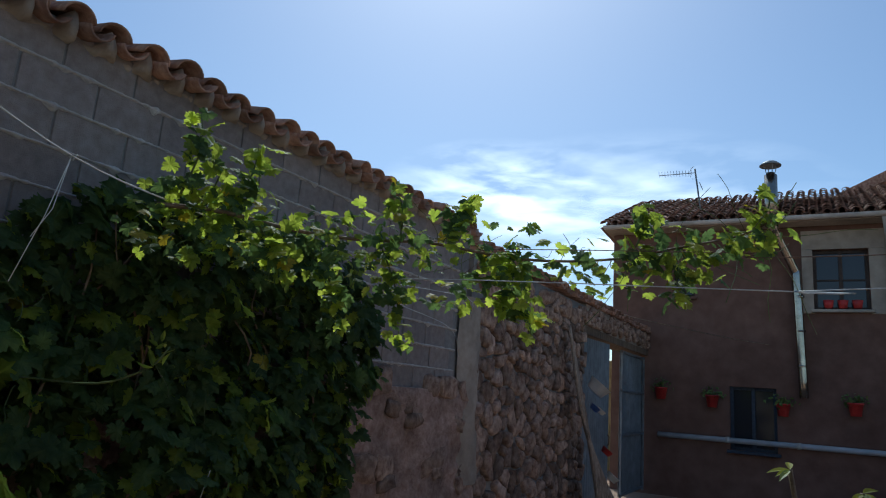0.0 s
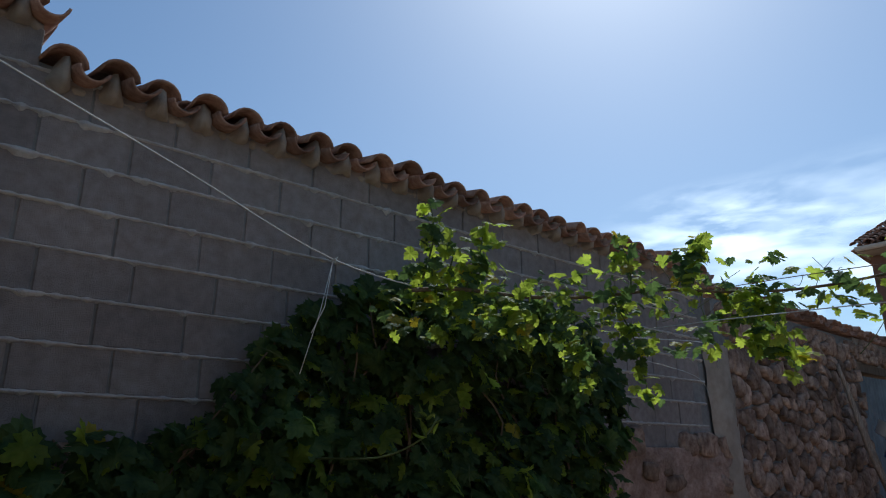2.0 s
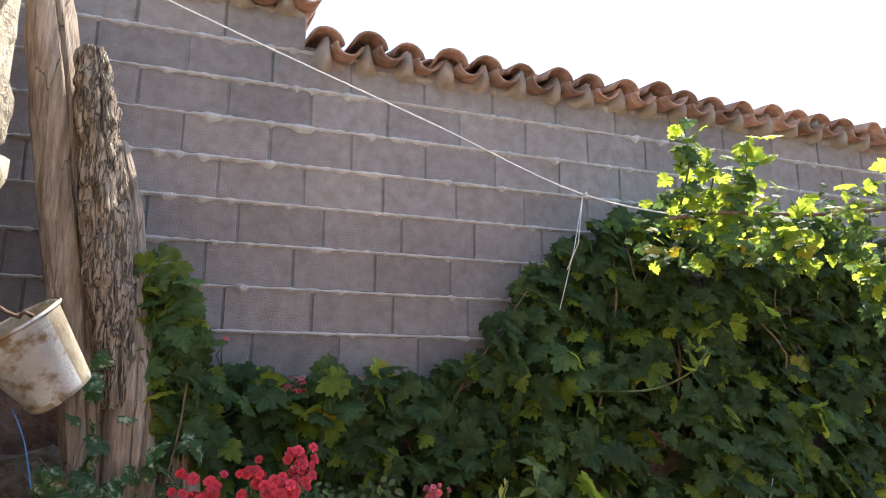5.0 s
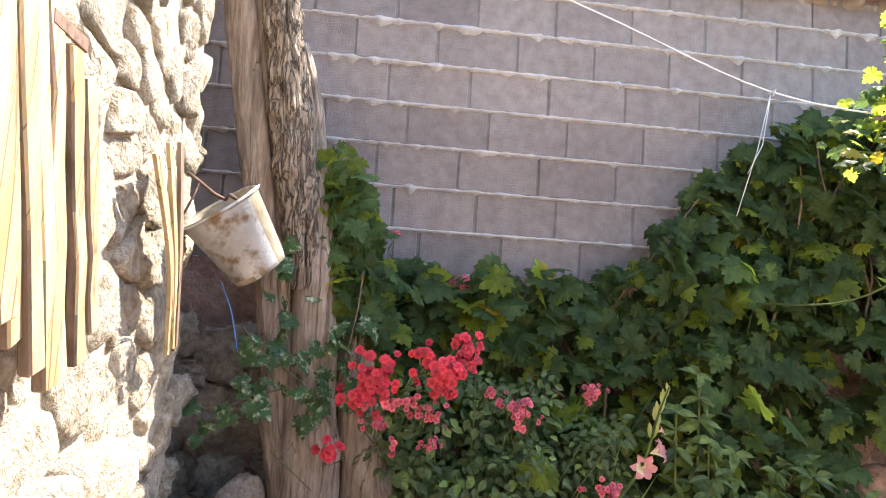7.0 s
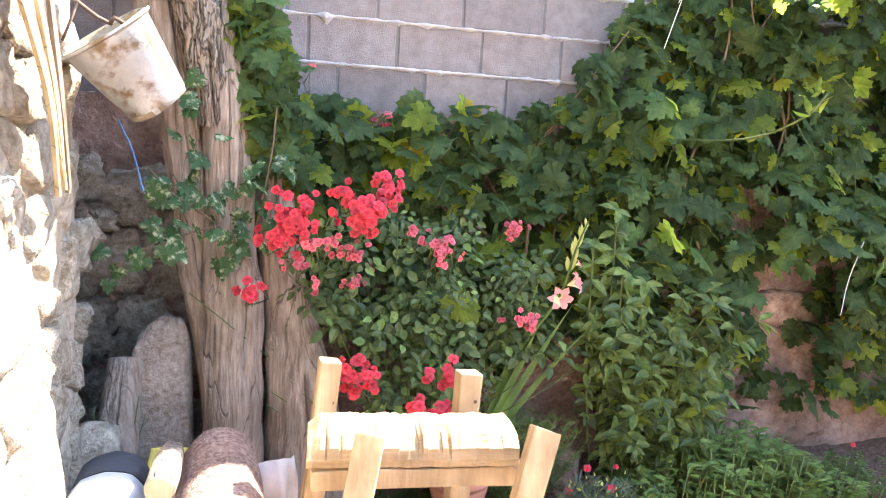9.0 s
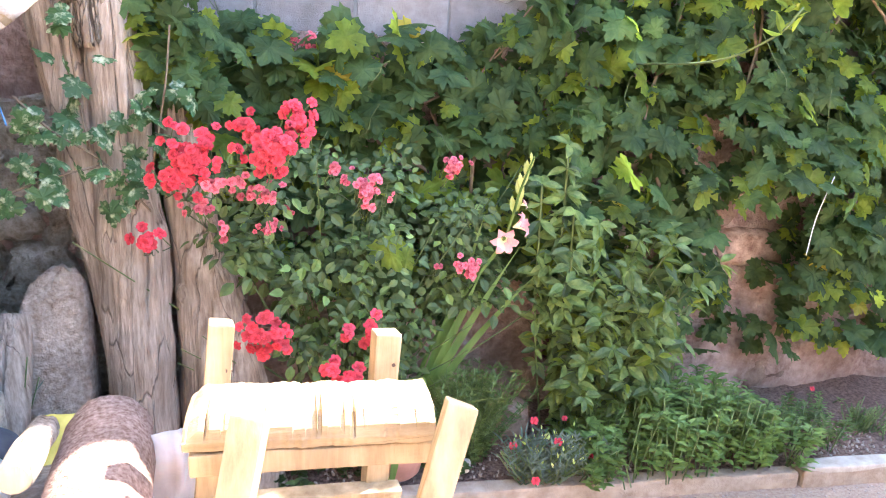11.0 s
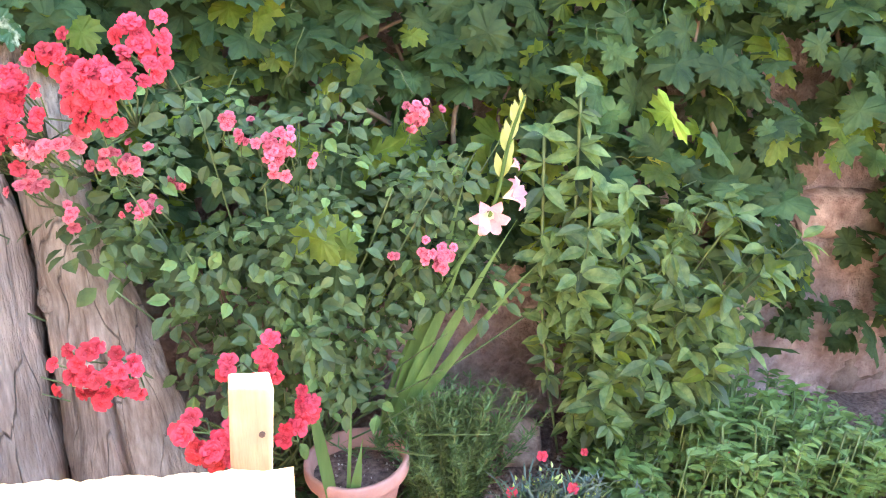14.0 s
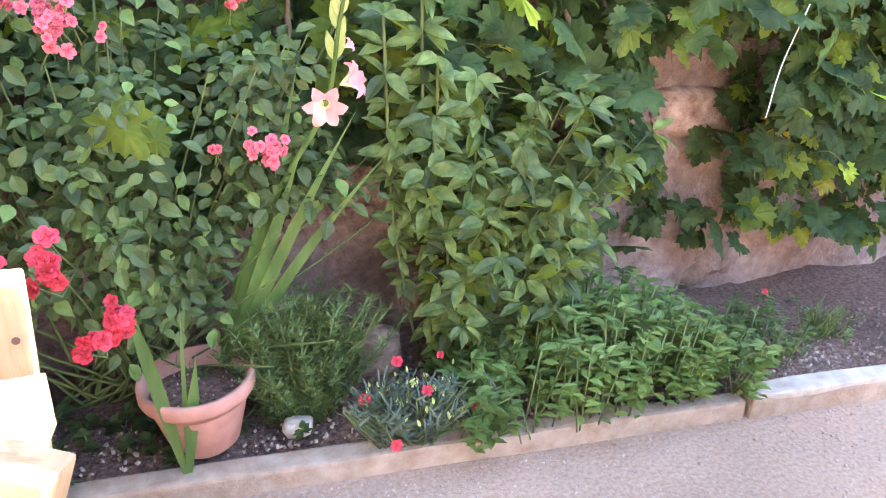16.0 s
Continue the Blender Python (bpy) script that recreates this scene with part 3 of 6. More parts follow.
def rubble(parent, u0, u1, v0, v1, to_world, mat, rng, wide=0.19, high=0.13, joint=0.012, deep=(0.05, 0.08), rings=COARSE, rough=0.008, rounds=1, first=lambda u, v: True, limit=280, gone=0.2):
    """Rubble of uneven interlocking stones; those of the first stretch are pieces of their own, the rest one mesh."""
    seeds = []
    v, row = v0, 0
    while v < v1 + high:
        u = u0 - wide * rng.random()
        while u < u1 + wide:
            if rng.random() > gone:
                seeds.append((u + rng.uniform(-0.3, 0.3) * wide, v + rng.uniform(-0.42, 0.42) * high))
            u += wide * rng.uniform(0.65, 1.35)
        v += high * rng.uniform(0.85, 1.1)
    singles, RV, RF = 0, [], []
    for k, (cu, cv) in enumerate(seeds):
        if not (u0 < cu < u1 and v0 < cv < v1):
            continue
        w = wide * 1.1
        poly = [(-w, -w), (w, -w), (w, w), (-w, w)]
        for ou, ov in seeds:
            du, dv = ou - cu, ov - cv
            if 0 < abs(du) + abs(dv) < 5 * wide:
                poly = clip(poly, du / 2, dv / 2, du, dv)
        poly = [(min(max(x, u0 - cu), u1 - cu), min(max(z, v0 - cv), v1 - cv)) for x, z in poly]
        mx, mz = sum(p[0] for p in poly) / len(poly), sum(p[1] for p in poly) / len(poly)
        poly = [(x - mx, z - mz) for x, z in poly]
        poly = [(x * max(0.3, 1 - joint / max(1e-3, math.hypot(x, z))), z * max(0.3, 1 - joint / max(1e-3, math.hypot(x, z)))) for x, z in poly]
        for _ in range(rounds):
            poly = [(a[0] * t + b[0] * (1 - t), a[1] * t + b[1] * (1 - t)) for a, b in zip(poly, poly[1:] + poly[:1]) for t in (0.76, 0.24)]
        V, F = rubble_stone(poly, rng.uniform(*deep), rings, k, rough)
        m = to_world(cu + mx, cv + mz) @ pose(0, 0, 0, rng.uniform(-7, 7), 0, rng.uniform(-7, 7))
        if singles < limit and first(cu, cv):
            part("stone", mesh("stone", V, F, mat, True), parent, m)
            singles += 1
        else:
            RF += [tuple(i + len(RV) for i in f) for f in F]
            RV += [m @ v for v in V]
    if RV:
        tagged(part("stonework", mesh("stonework", RV, RF, mat, True), parent), kind="stuff")


rng = random.Random(5)
# scattered stones that show in the foot of the block wall
lay_stones(wall_north, 3.0, 8.5, 0.1, 1.8, lambda x, z: Matrix.Translation((x, 0.0, z)), STONES, rng, 0.12, 0.22, deep=0.13, keep=lambda x, z: rng.random() < (0.24 if x > 5.8 else 0.12))
lay_stones(wall_north, 0.75, 1.7, 0.1, 1.5, lambda x, z: Matrix.Translation((x, -0.03, z)), PALE, rng, 0.11, 0.22, wide=1.5, slim=0.8, deep=0.14, limit=0, mat=M["pale_stone"])

# east end: field stones up to the gate, and above it
GATE0, GATE1, LINTEL = 12.66, 17.28, 2.92
wall_east = place("wall_east", slab("wall_core", M["bed"], (8.45, 0.02, -0.2), (GATE0, 0.45, 3.38)),
                  label="rubble wall of reddish field stones with mortar", category="wall", kind="structure")
part("lintel", slab("lintel", M["old_wood"], (GATE0 - 0.2, -0.01, LINTEL), (GATE1 + 0.1, 0.44, LINTEL + 0.12)), wall_east)
part("wall_head", slab("wall_core", M["cement"], (GATE0, 0.02, LINTEL + 0.12), (17.6, 0.45, 3.42)), wall_east)
rubble(wall_east, 8.5, GATE0 - 0.05, 0.0, 3.36, lambda x, z: Matrix.Translation((x, 0.012, z)), M["stone"], rng, 0.21, 0.16, 0.016, (0.025, 0.075), rounds=1, rough=0.022, limit=260, gone=0.3)
rubble(wall_east, GATE0, 17.3, LINTEL + 0.13, 3.42, lambda x, z: Matrix.Translation((x, 0.012, z)), M["stone"], rng, 0.22, 0.15, 0.016, (0.05, 0.08), limit=0)
tile_row(wall_east, 8.7, 17.4, lambda x: 3.42, -0.08, 0.235, 1, rng)


def buttress():
    """A smeared, slanting band of cement where the block wall meets the rubble."""
    V, F = [], []
    n = 16
    for j in range(n + 1):
        z = 0.9 + 1.95 * j / n
        c = 8.42 - 0.04 * (z - 1.3) + 0.12 * max(0, 1.6 - z) + 0.05 * noise.noise(Vector((z * 3, 0, 0)))
        w = 0.26 + 0.05 * noise.noise(Vector((z * 4, 5, 0)))
        for k in range(7):
            u = k / 6
            V.append((c + (u - 0.5) * 2 * w + 0.02 * noise.noise(Vector((z * 9, u * 4, 2))), -0.02 - 0.07 * math.sin(math.pi * u) - 0.015 * noise.noise(Vector((z * 5, u * 3, 1))), z))
    for j in range(n):
        for k in range(6):
            a = j * 7 + k
            F.append((a, a + 1, a + 8, a + 7))
    return mesh("buttress", V, F, M["cement"], True)


tagged(part("buttress", buttress(), wall_east), label="smeared pale cement strip")

# west wall, facing the sun
WX = 1.05
wall_west = place("wall_west", slab("wall_core", M["pale_mortar"], (0.3, -7.0, -0.2), (WX + 0.026, -0.86, 3.6)),
                  label="sunlit wall of pale rough limestone rubble", category="wall", kind="structure")
part("wall_recess", slab("wall_core", M["cement"], (0.2, -0.9, -0.2), (0.75, 0.0, 3.6)), wall_west)
side = pose(0, 0, 0, 0, 0, 90)
rubble(wall_west, -3.6, -0.84, 0.0, 3.3, lambda y, z: Matrix.Translation((WX - 0.008, y, z)) @ side, M["pale_stone"], rng, 0.18, 0.115, 0.005, (0.035, 0.075), FINE, 0.02, 1, lambda y, z: y > -2.5 and 1.2 < z < 3.1, 230, 0.22)
part("wall_foot", slab("wall_core", M["pale_mortar"], (WX + 0.026, -6.0, -0.2), (WX + 0.105, -1.46, 1.3)), wall_west)
rubble(wall_west, -3.4, -1.43, 0.0, 1.38, lambda y, z: Matrix.Translation((WX + 0.075, y, z)) @ side, M["pale_stone"], rng, 0.24, 0.16, 0.005, (0.04, 0.08), FINE, 0.024, 1, lambda y, z: y > -2.3 and z > 0.5, 60, 0.22)
lay_stones(wall_west, 0.68, WX - 0.14, 0.0, 3.2, lambda x, z: Matrix.Translation((x, -0.84, z)), PALE, rng, 0.1, 0.19, wide=1.3, slim=0.7, deep=0.12, limit=0, mat=M["pale_stone"])
rubble(wall_west, -0.82, 0.0, 0.0, 3.2, lambda y, z: Matrix.Translation((0.75, y, z)) @ side, M["rock"], rng, 0.24, 0.2, 0.012, (0.06, 0.13), FINE, 0.02, 2, limit=0, gone=0.25)
place("wall_south", slab("wall_core", M["cement"], (0.3, -9.3, -0.2), (18.0, -9.0, 3.0)), label="plain rendered wall across the yard", category="wall", kind="structure")
place("wall_south_west", slab("wall_core", M["cement"], (0.3, -9.0, -0.2), (0.6, -7.0, 3.0)), label="plain rendered wall in the corner of the yard", category="wall", kind="structure")

# ---- kerb ----
kerb = empty("kerb", (3.5, -0.8, 0))
tagged(kerb, label="low kerb of mortared concrete lengths edging the bed", category="kerb", kind="structure")
x = 1.5
rng = random.Random(8)
while x < 8.6:
    l = rng.uniform(1.2, 1.5)
    if x < 4.2:
        l = 4.28 - x
    pale = 4.2 < x < 7.0
    me = box("kerb_stone", M["kerb"], l - 0.006, 0.075, 0.22, 0.012, 2, 9, 0.010, x)
    part("kerb_stone", me, kerb, pose(x + l / 2, bed_front(x + l / 2) + 0.04 + rng.uniform(-0.008, 0.008), -0.03 + rng.uniform(-0.006, 0.006), 0, rng.uniform(-0.3, 0.3), -4.6))
    if pale:
        cap = box("cap", M["kerb_pale"], l - 0.03, 0.082, 0.03, 0.008, 2, 5, 0.012, x + 9)
        part("cap", cap, kerb, pose(x + l / 2, bed_front(x + l / 2) + 0.04, 0.085, 0, rng.uniform(-0.3, 0.3), -4.6))
    x += l

# ---- gate ----
def gate_leaf(w, h):
    """Ribbed sheet on a welded frame, hinged at the origin, along +x."""
    V, F = [], []
    n = int(w / 0.018)
    for i in range(n + 1):
        u = i * w / n
        ph = (u / 0.11) % 1
        y = -0.018 if 0.3 < ph < 0.7 else (0.0 if ph < 0.15 or ph > 0.85 else -0.009)
        V += [(u, y, 0.04), (u, y, h)]
        if i:
            a = 2 * i
            F.append((a - 2, a, a + 1, a - 1))
    sheet = mesh("sheet", V, F, M["steel"])
    bars = []
    for z in (0.07, h * 0.42, h * 0.72, h - 0.03):
        bars.append(box_bm(w, 0.04, 0.05, 0.004)), bmesh.ops.translate(bars[-1], vec=(w / 2, 0.024, z), verts=bars[-1].verts)
    for u in (0.025, w - 0.025):
        bars.append(box_bm(0.05, 0.042, h, 0.004)), bmesh.ops.translate(bars[-1], vec=(u, 0.026, h / 2), verts=bars[-1].verts)
    return sheet, [from_bm("rail", b, M["steel"]) for b in bars]


gate = empty("gate", (15, 0.1, 0))
tagged(gate, label="double gate of grey ribbed sheet metal standing ajar", category="gate")
for at, w, turn in (((GATE0 + 0.05, 0.08, 0.06), 1.38, -3), ((GATE1 - 0.02, 0.10, 0.06), 1.95, 180)):
    sheet, rails = gate_leaf(w, LINTEL - 0.1)
    m = pose(*at, 0, 0, turn)
    part("sheet", sheet, gate, m)
    for r in rails:
        part("rail", r, gate, m)
    hv, hf = tube([(w - 0.12, -0.05, 1.05), (w - 0.12, -0.075, 1.08), (w - 0.12, -0.075, 1.2), (w - 0.12, -0.05, 1.23)], 0.011, 6)
    part("handle", mesh("handle", hv, hf, M["iron"], True), gate, m)

far_wall = place("far_wall", slab("far_wall", M["ochre"], (21.0, 0.6, 0), (21.3, 9, 3.0)), label="pale ochre block wall across the lane", category="wall", kind="structure")
rng = random.Random(2)
bl = box("block", M["ochre"], 0.05, 0.39, 0.24, 0.006)
for r in range(12):
    for c in range(6):
        part("block", bl, far_wall, Matrix.Translation((20.99, 0.8 + 0.4 * c + 0.2 * (r % 2), 0.125 + 0.25 * r)))

# ---- house at the yard's end ----
HX = 17.3
house = empty("house", (HX, -4, 0))
tagged(house, label="two-storey house with shaded terracotta render and tiled roof", category="house")


def wall_with_holes(x0, x1, ylo, yhi, zlo, zhi, holes, mat):
    """A wall in the plane of x, with rectangular openings (y0, y1, z0, z1) right through it."""
    ys = sorted({ylo, yhi, *[h[0] for h in holes], *[h[1] for h in holes]})
    zs = sorted({zlo, zhi, *[h[2] for h in holes], *[h[3] for h in holes]})
    bm = bmesh.new()
    for a, b in zip(ys, ys[1:]):
        for c, d in zip(zs, zs[1:]):
            y, z = (a + b) / 2, (c + d) / 2
            if any(h[0] < y < h[1] and h[2] < z < h[3] for h in holes):
                continue
            g = bmesh.ops.create_cube(bm, size=1.0)["verts"]
            bmesh.ops.scale(bm, vec=(x1 - x0, b - a, d - c), verts=g)
            bmesh.ops.translate(bm, vec=((x0 + x1) / 2, y, z), verts=g)
    bmesh.ops.remove_doubles(bm, verts=bm.verts, dist=0.0005)
    return from_bm("wall", bm, mat)


UP, LOW, SMALL = (-4.28, -3.30, 3.98, 5.22), (-2.56, -1.68, 1.08, 2.36), (-1.0, -0.55, 4.25, 4.75)
part("wall", wall_with_holes(HX, HX + 0.35, -9.0, 0.8, 0, 5.72, [UP, LOW, SMALL], M["house"]), house)
part("wall", slab("side_wall", M["house"], (HX + 0.35, 0.45, 0), (25, 0.8, 5.72)), house)
part("wall", slab("back_wall", M["house"], (HX + 1.6, -9.0, 0), (HX + 1.7, 0.44, 5.7)), house)


def window(parent, hole, frame_mat, sill_mat, bars=True):
    y0, y1, z0, z1 = hole
    w, h, cy, cz = y1 - y0, z1 - z0, (y0 + y1) / 2, (z0 + z1) / 2
    for y in (y0 + 0.03, cy, y1 - 0.03):
        part("window_frame", box("frame", frame_mat, 0.06, 0.07, h, 0.005), parent, Matrix.Translation((HX + 0.14, y, cz)))
    for z in (z0 + 0.03, z1 - 0.03):
        part("window_frame", box("frame", frame_mat, 0.058, w, 0.07, 0.005), parent, Matrix.Translation((HX + 0.142, cy, z)))
    if bars:
        part("window_bar", box("bar", frame_mat, 0.03, w - 0.1, 0.03, 0.003), parent, Matrix.Translation((HX + 0.142, cy, cz)))
    part("pane", box("pane", M["glass"], 0.008, w - 0.06, h - 0.06, 0.0), parent, Matrix.Translation((HX + 0.16, cy, cz)))
    part("sill", box("sill", sill_mat, 0.2, w + 0.12, 0.06, 0.008), parent, Matrix.Translation((HX - 0.02, cy, z0 - 0.032)))


window(house, UP, M["dark_frame"], M["surround"])
window(house, LOW, M["blue_frame"], M["blue_frame"], False)
window(house, SMALL, M["dark_frame"], M["house"], False)
for y0, y1, z0, z1 in ((UP[0] - 0.3, UP[0] - 0.002, 3.9, UP[3]), (UP[1] + 0.002, UP[1] + 0.2, 3.9, UP[3]), (UP[0] - 0.3, UP[1] + 0.2, UP[3] + 0.002, 5.62)):
    part("surround", slab("surround", M["surround"], (HX - 0.018, y0, z0), (HX - 0.001, y1, z1), 0.004), house)
# eave, gutter and roof
part("eave_board", slab("eave_board", M["surround"], (HX - 0.45, -9.0, 5.725), (HX + 0.4, 0.9, 5.78)), house)
gv = []
gf = []
for i, y in enumerate((-9.0, 0.9)):
    for k in range(9):
        a = math.pi * (1 + k / 8)
        gv.append((HX - 0.53 + 0.075 * math.cos(a), y, 5.82 + 0.085 * math.sin(a)))
gf = [(k, k + 1, k + 10, k + 9) for k in range(8)]
part("gutter", mesh("gutter", gv, gf, M["gutter"], True), house)
part("roof_slab", mesh("roof_slab", [(HX - 0.5, -9.1, 5.79), (HX - 0.5, 1.0, 5.79), (21.4, 1.0, 7.55), (21.4, -9.1, 7.55), (21.4, -9.1, 5.5), (21.4, 1.0, 5.5)],
                       [(0, 3, 2, 1), (0, 1, 5, 4), (0, 4, 3), (1, 2, 5)], M["tile"]), house)
rng = random.Random(21)
turned = pose(0, 0, 0, 0, 0, -90)
tile_row(house, -0.9, 6.2, lambda x: 5.83, HX - 0.55, 0.25, 1, rng, slope=22, along=turned)
far_tiles = []
for c in range(1, 14):
    for i in range(30):
        s, z = -0.9 + 0.25 * i, 5.83 + 0.3 * c * math.tan(radians(22)) + rng.uniform(-0.012, 0.012)
        turn = pose(0, 0, 0, 18, rng.uniform(-3, 3), rng.uniform(-3, 3))
        far_tiles += [(PAN, turned @ Matrix.Translation((s + 0.125, HX - 0.55 + 0.3 * c, z - 0.02)) @ turn), (COVER, turned @ Matrix.Translation((s, HX - 0.53 + 0.3 * c, z + 0.045)) @ turn)]
V, F = [], []
for k, m in far_tiles:
    n = len(V)
    V += [m @ v.co for v in k.vertices]
    F += [tuple(i + n for i in p.vertices) for p in k.polygons]
tagged(part("roof_tiles", mesh("roof_tiles", V, F, M["tile"], True), house), label="rows of weathered curved tiles", kind="stuff")
down_v, down_f = tube([(HX - 0.5, -4.55, 5.74), (HX - 0.08, -4.62, 5.4), (HX - 0.08, -4.62, 0.1)], 0.05, 10)
part("downpipe", mesh("downpipe", down_v, down_f, M["gutter"], True), house)
pv, pf = tube([(HX - 0.09, -0.25, 1.26), (HX - 0.09, -9, 1.3)], 0.055, 10)
part("pipe", mesh("pipe", pv, pf, M["plastic_grey"], True), house)
for y in (-1.6, -2.9, -4.4, -6):
    pv, pf = tube([(HX - 0.09, y, 1.27), (HX - 0.09, y - 0.08, 1.27)], 0.064, 10)
    part("pipe_clip", mesh("pipe_clip", pv, pf, M["gutter"], True), house)

flue = empty("flue", (HX - 0.15, -2.9, 2.2))
tagged(flue, label="shiny stainless flue pipe with a cap on the house wall", category="flue pipe")
fv, ff = tube(smooth_path([(HX - 0.14, -3.06, 2.2), (HX - 0.14, -3.0, 4.55), (HX - 0.14, -2.98, 4.75), (HX - 0.5, -2.68, 5.45), (HX - 0.62, -2.62, 5.7), (HX - 0.62, -2.6, 6.75)], 40), 0.085, 14)
part("pipe", mesh("pipe", fv, ff, M["chrome"], True), flue)
fv, ff = tube([(HX - 0.62, -2.6, 5.6), (HX - 0.62, -2.6, 6.7)], 0.125, 16)
part("sleeve", mesh("sleeve", fv, ff, M["chrome"], True), flue)
for z in (2.8, 3.5, 4.2, 6.2):
    fv, ff = tube([(HX - 0.14 - (0.48 if z > 6 else 0), -3.04 if z < 6 else -2.6, z), (HX - 0.14 - (0.48 if z > 6 else 0), -3.04 if z < 6 else -2.6, z + 0.04)], 0.092 if z < 6 else 0.13, 14)
    part("collar", mesh("collar", fv, ff, M["chrome"], True), flue)
rv, rf = revolve([(0.0, 0.10), (0.12, 0.07), (0.21, 0.0), (0.21, -0.02), (0.1, 0.0), (0.0, 0.02)], 20)
part("cap", mesh("cap", rv, rf, M["steel"], True), flue, Matrix.Translation((HX - 0.62, -2.6, 6.92)))
for k in range(4):
    a = k * math.pi / 2 + 0.4
    fv, ff = tube([(HX - 0.62 + 0.08 * math.cos(a), -2.6 + 0.08 * math.sin(a), 6.72), (HX - 0.62 + 0.13 * math.cos(a), -2.6 + 0.13 * math.sin(a), 6.93)], 0.008, 5)
    part("strut", mesh("strut", fv, ff, M["steel"]), flue)

antenna = empty("antenna", (HX + 1.4, -1.2, 6.2))
tagged(antenna, label="thin television aerial on a mast above the roof", category="aerial")
av = [([(HX + 1.0, -1.03, 6.2), (HX + 1.0, -0.87, 7.55)], 0.02, 6)]
part("mast", tubes("mast", av, M["steel"]), antenna)
boom = [([(HX + 1.0, -0.89, 7.45), (HX + 0.9, -0.05, 7.42)], 0.010, 5)]
for k in range(12):
    y = -0.80 + 0.068 * k
    boom.append(([(HX + 0.98 - 0.1 * (k / 12), y, 7.37), (HX + 0.98 - 0.1 * (k / 12), y + 0.01, 7.52)], 0.005, 4))
boom.append(([(HX + 1.0, -1.05, 7.0), (HX + 1.0, -0.97, 7.2)], 0.012, 4))
part("boom", tubes("boom", boom, M["steel"]), antenna)
hoop = [([(HX + 1.0, -0.85 + 0.16 * math.cos(a / 8 * math.pi + math.pi / 2) * -0.6, 7.45 + 0.16 * math.sin(a / 8 * math.pi + math.pi / 2)) for a in range(9)], 0.006, 4)]
part("reflector", tubes("reflector", hoop, M["steel"]), antenna)

neighbour = empty("neighbour_house", (24, -8, 0))
tagged(neighbour, label="taller neighbouring house with a dark tiled roof", category="house")
part("wall", slab("wall", M["house"], (22, -12, 0), (29, -4.9, 7.7)), neighbour)
part("roof", mesh("roof", [(21.3, -3.9, 7.55), (21.3, -8.0, 9.55), (29, -8.0, 9.55), (29, -3.9, 7.55), (21.3, -3.9, 7.3), (21.3, -8.0, 9.25), (29, -8.0, 9.25), (29, -3.9, 7.3)],
                  [(0, 3, 2, 1), (4, 5, 6, 7), (0, 1, 5, 4), (0, 4, 7, 3), (3, 7, 6, 2), (1, 2, 6, 5)], M["tile"]), neighbour)

# pots hung on the house wall
def wall_pot(y, z, r=0.13):
    p = empty("hanging_pot", (HX - 0.16, y, z))
    tagged(p, label="red pot with a leafy plant hung on the house wall", category="flower pot", group="pots on the house wall")
    v, f = revolve([(0.0, -0.2), (r * 0.7, -0.2), (r, 0.02), (r * 1.06, 0.02), (r * 1.06, 0.05), (r * 0.95, 0.05), (r * 0.9, 0.0), (0.0, -0.01)], 16)
    part("pot", mesh("pot", v, f, M["red_pot"], True), p, p.matrix_basis.copy())
    g = random.Random(int(abs(y) * 100))
    poses = [((HX - 0.16 + g.gauss(0, 0.08), y + g.gauss(0, 0.09), z + 0.1 + g.gauss(0, 0.05)), leaf_turn((-0.6, 0, 0.7), 0.4, g, 0.5), g.uniform(0.05, 0.09)) for _ in range(70)]
    tagged(part("foliage", foliage("foliage", oval_leaf(0.7), poses, M["low_leaf"]), p), kind="stuff")
    return p


for y, z in ((-0.32, 2.2), (-1.36, 2.1), (-2.68, 2.02), (-3.92, 2.12)):
    wall_pot(y, z)
for y in (-3.55, -3.8, -4.05):
    p = empty("sill_pot", (HX - 0.04, y, 4.0))
    tagged(p, label="small red pot on the upper window sill", category="flower pot", group="pots on the window sill")
    v, f = revolve([(0.0, 0.0), (0.07, 0.0), (0.1, 0.16), (0.085, 0.16), (0.08, 0.13), (0.0, 0.13)], 14)
    part("pot", mesh("pot", v, f, M["red_pot"], True), p, p.matrix_basis.copy())

# ---- west corner: old timber, bucket, slats ----
def limb(pts, radii, n=26, sides=16, wobble=0.15, seed=1, ridge=0.06, splits=3):
    """A weathered trunk: a wobbling tube with lengthwise furrows and a few narrow open splits."""
    path = smooth_path(pts, n)
    rad = [np.interp(i / n, np.linspace(0, 1, len(radii)), radii) for i in range(n + 1)]
    m = sides * 6
    verts, faces = tube(path, list(rad), m, wobble, seed)
    for i in range(n + 1):
        for k in range(m):
            j = i * m + k
            a = 2 * math.pi * k / m
            f = noise.noise(Vector((math.cos(a) * 5 + seed * 2, math.sin(a) * 5, i * 0.11)))
            f += 0.6 * noise.noise(Vector((math.cos(a) * 12 + seed * 2, math.sin(a) * 12, i * 0.2)))
            cut = abs(f) * ridge * 2
            for q in range(splits):
                centre = 2 * math.pi * (q + 0.35 * noise.noise(Vector((seed, q * 7.7, 1)))) / splits + 0.5 * noise.noise(Vector((i * 0.09, q * 5.1, seed)))
                away = abs((a - centre + math.pi) % (2 * math.pi) - math.pi)
                reach = noise.noise(Vector((i * 0.13, q * 3.3, seed + 4)))
                if away < 0.085 and reach > -0.2:
                    cut += 0.4 * (1 - away / 0.085) * min(1, (reach + 0.2) * 5)
            verts[j] += (verts[j] - path[i]) * -cut
    return verts, faces


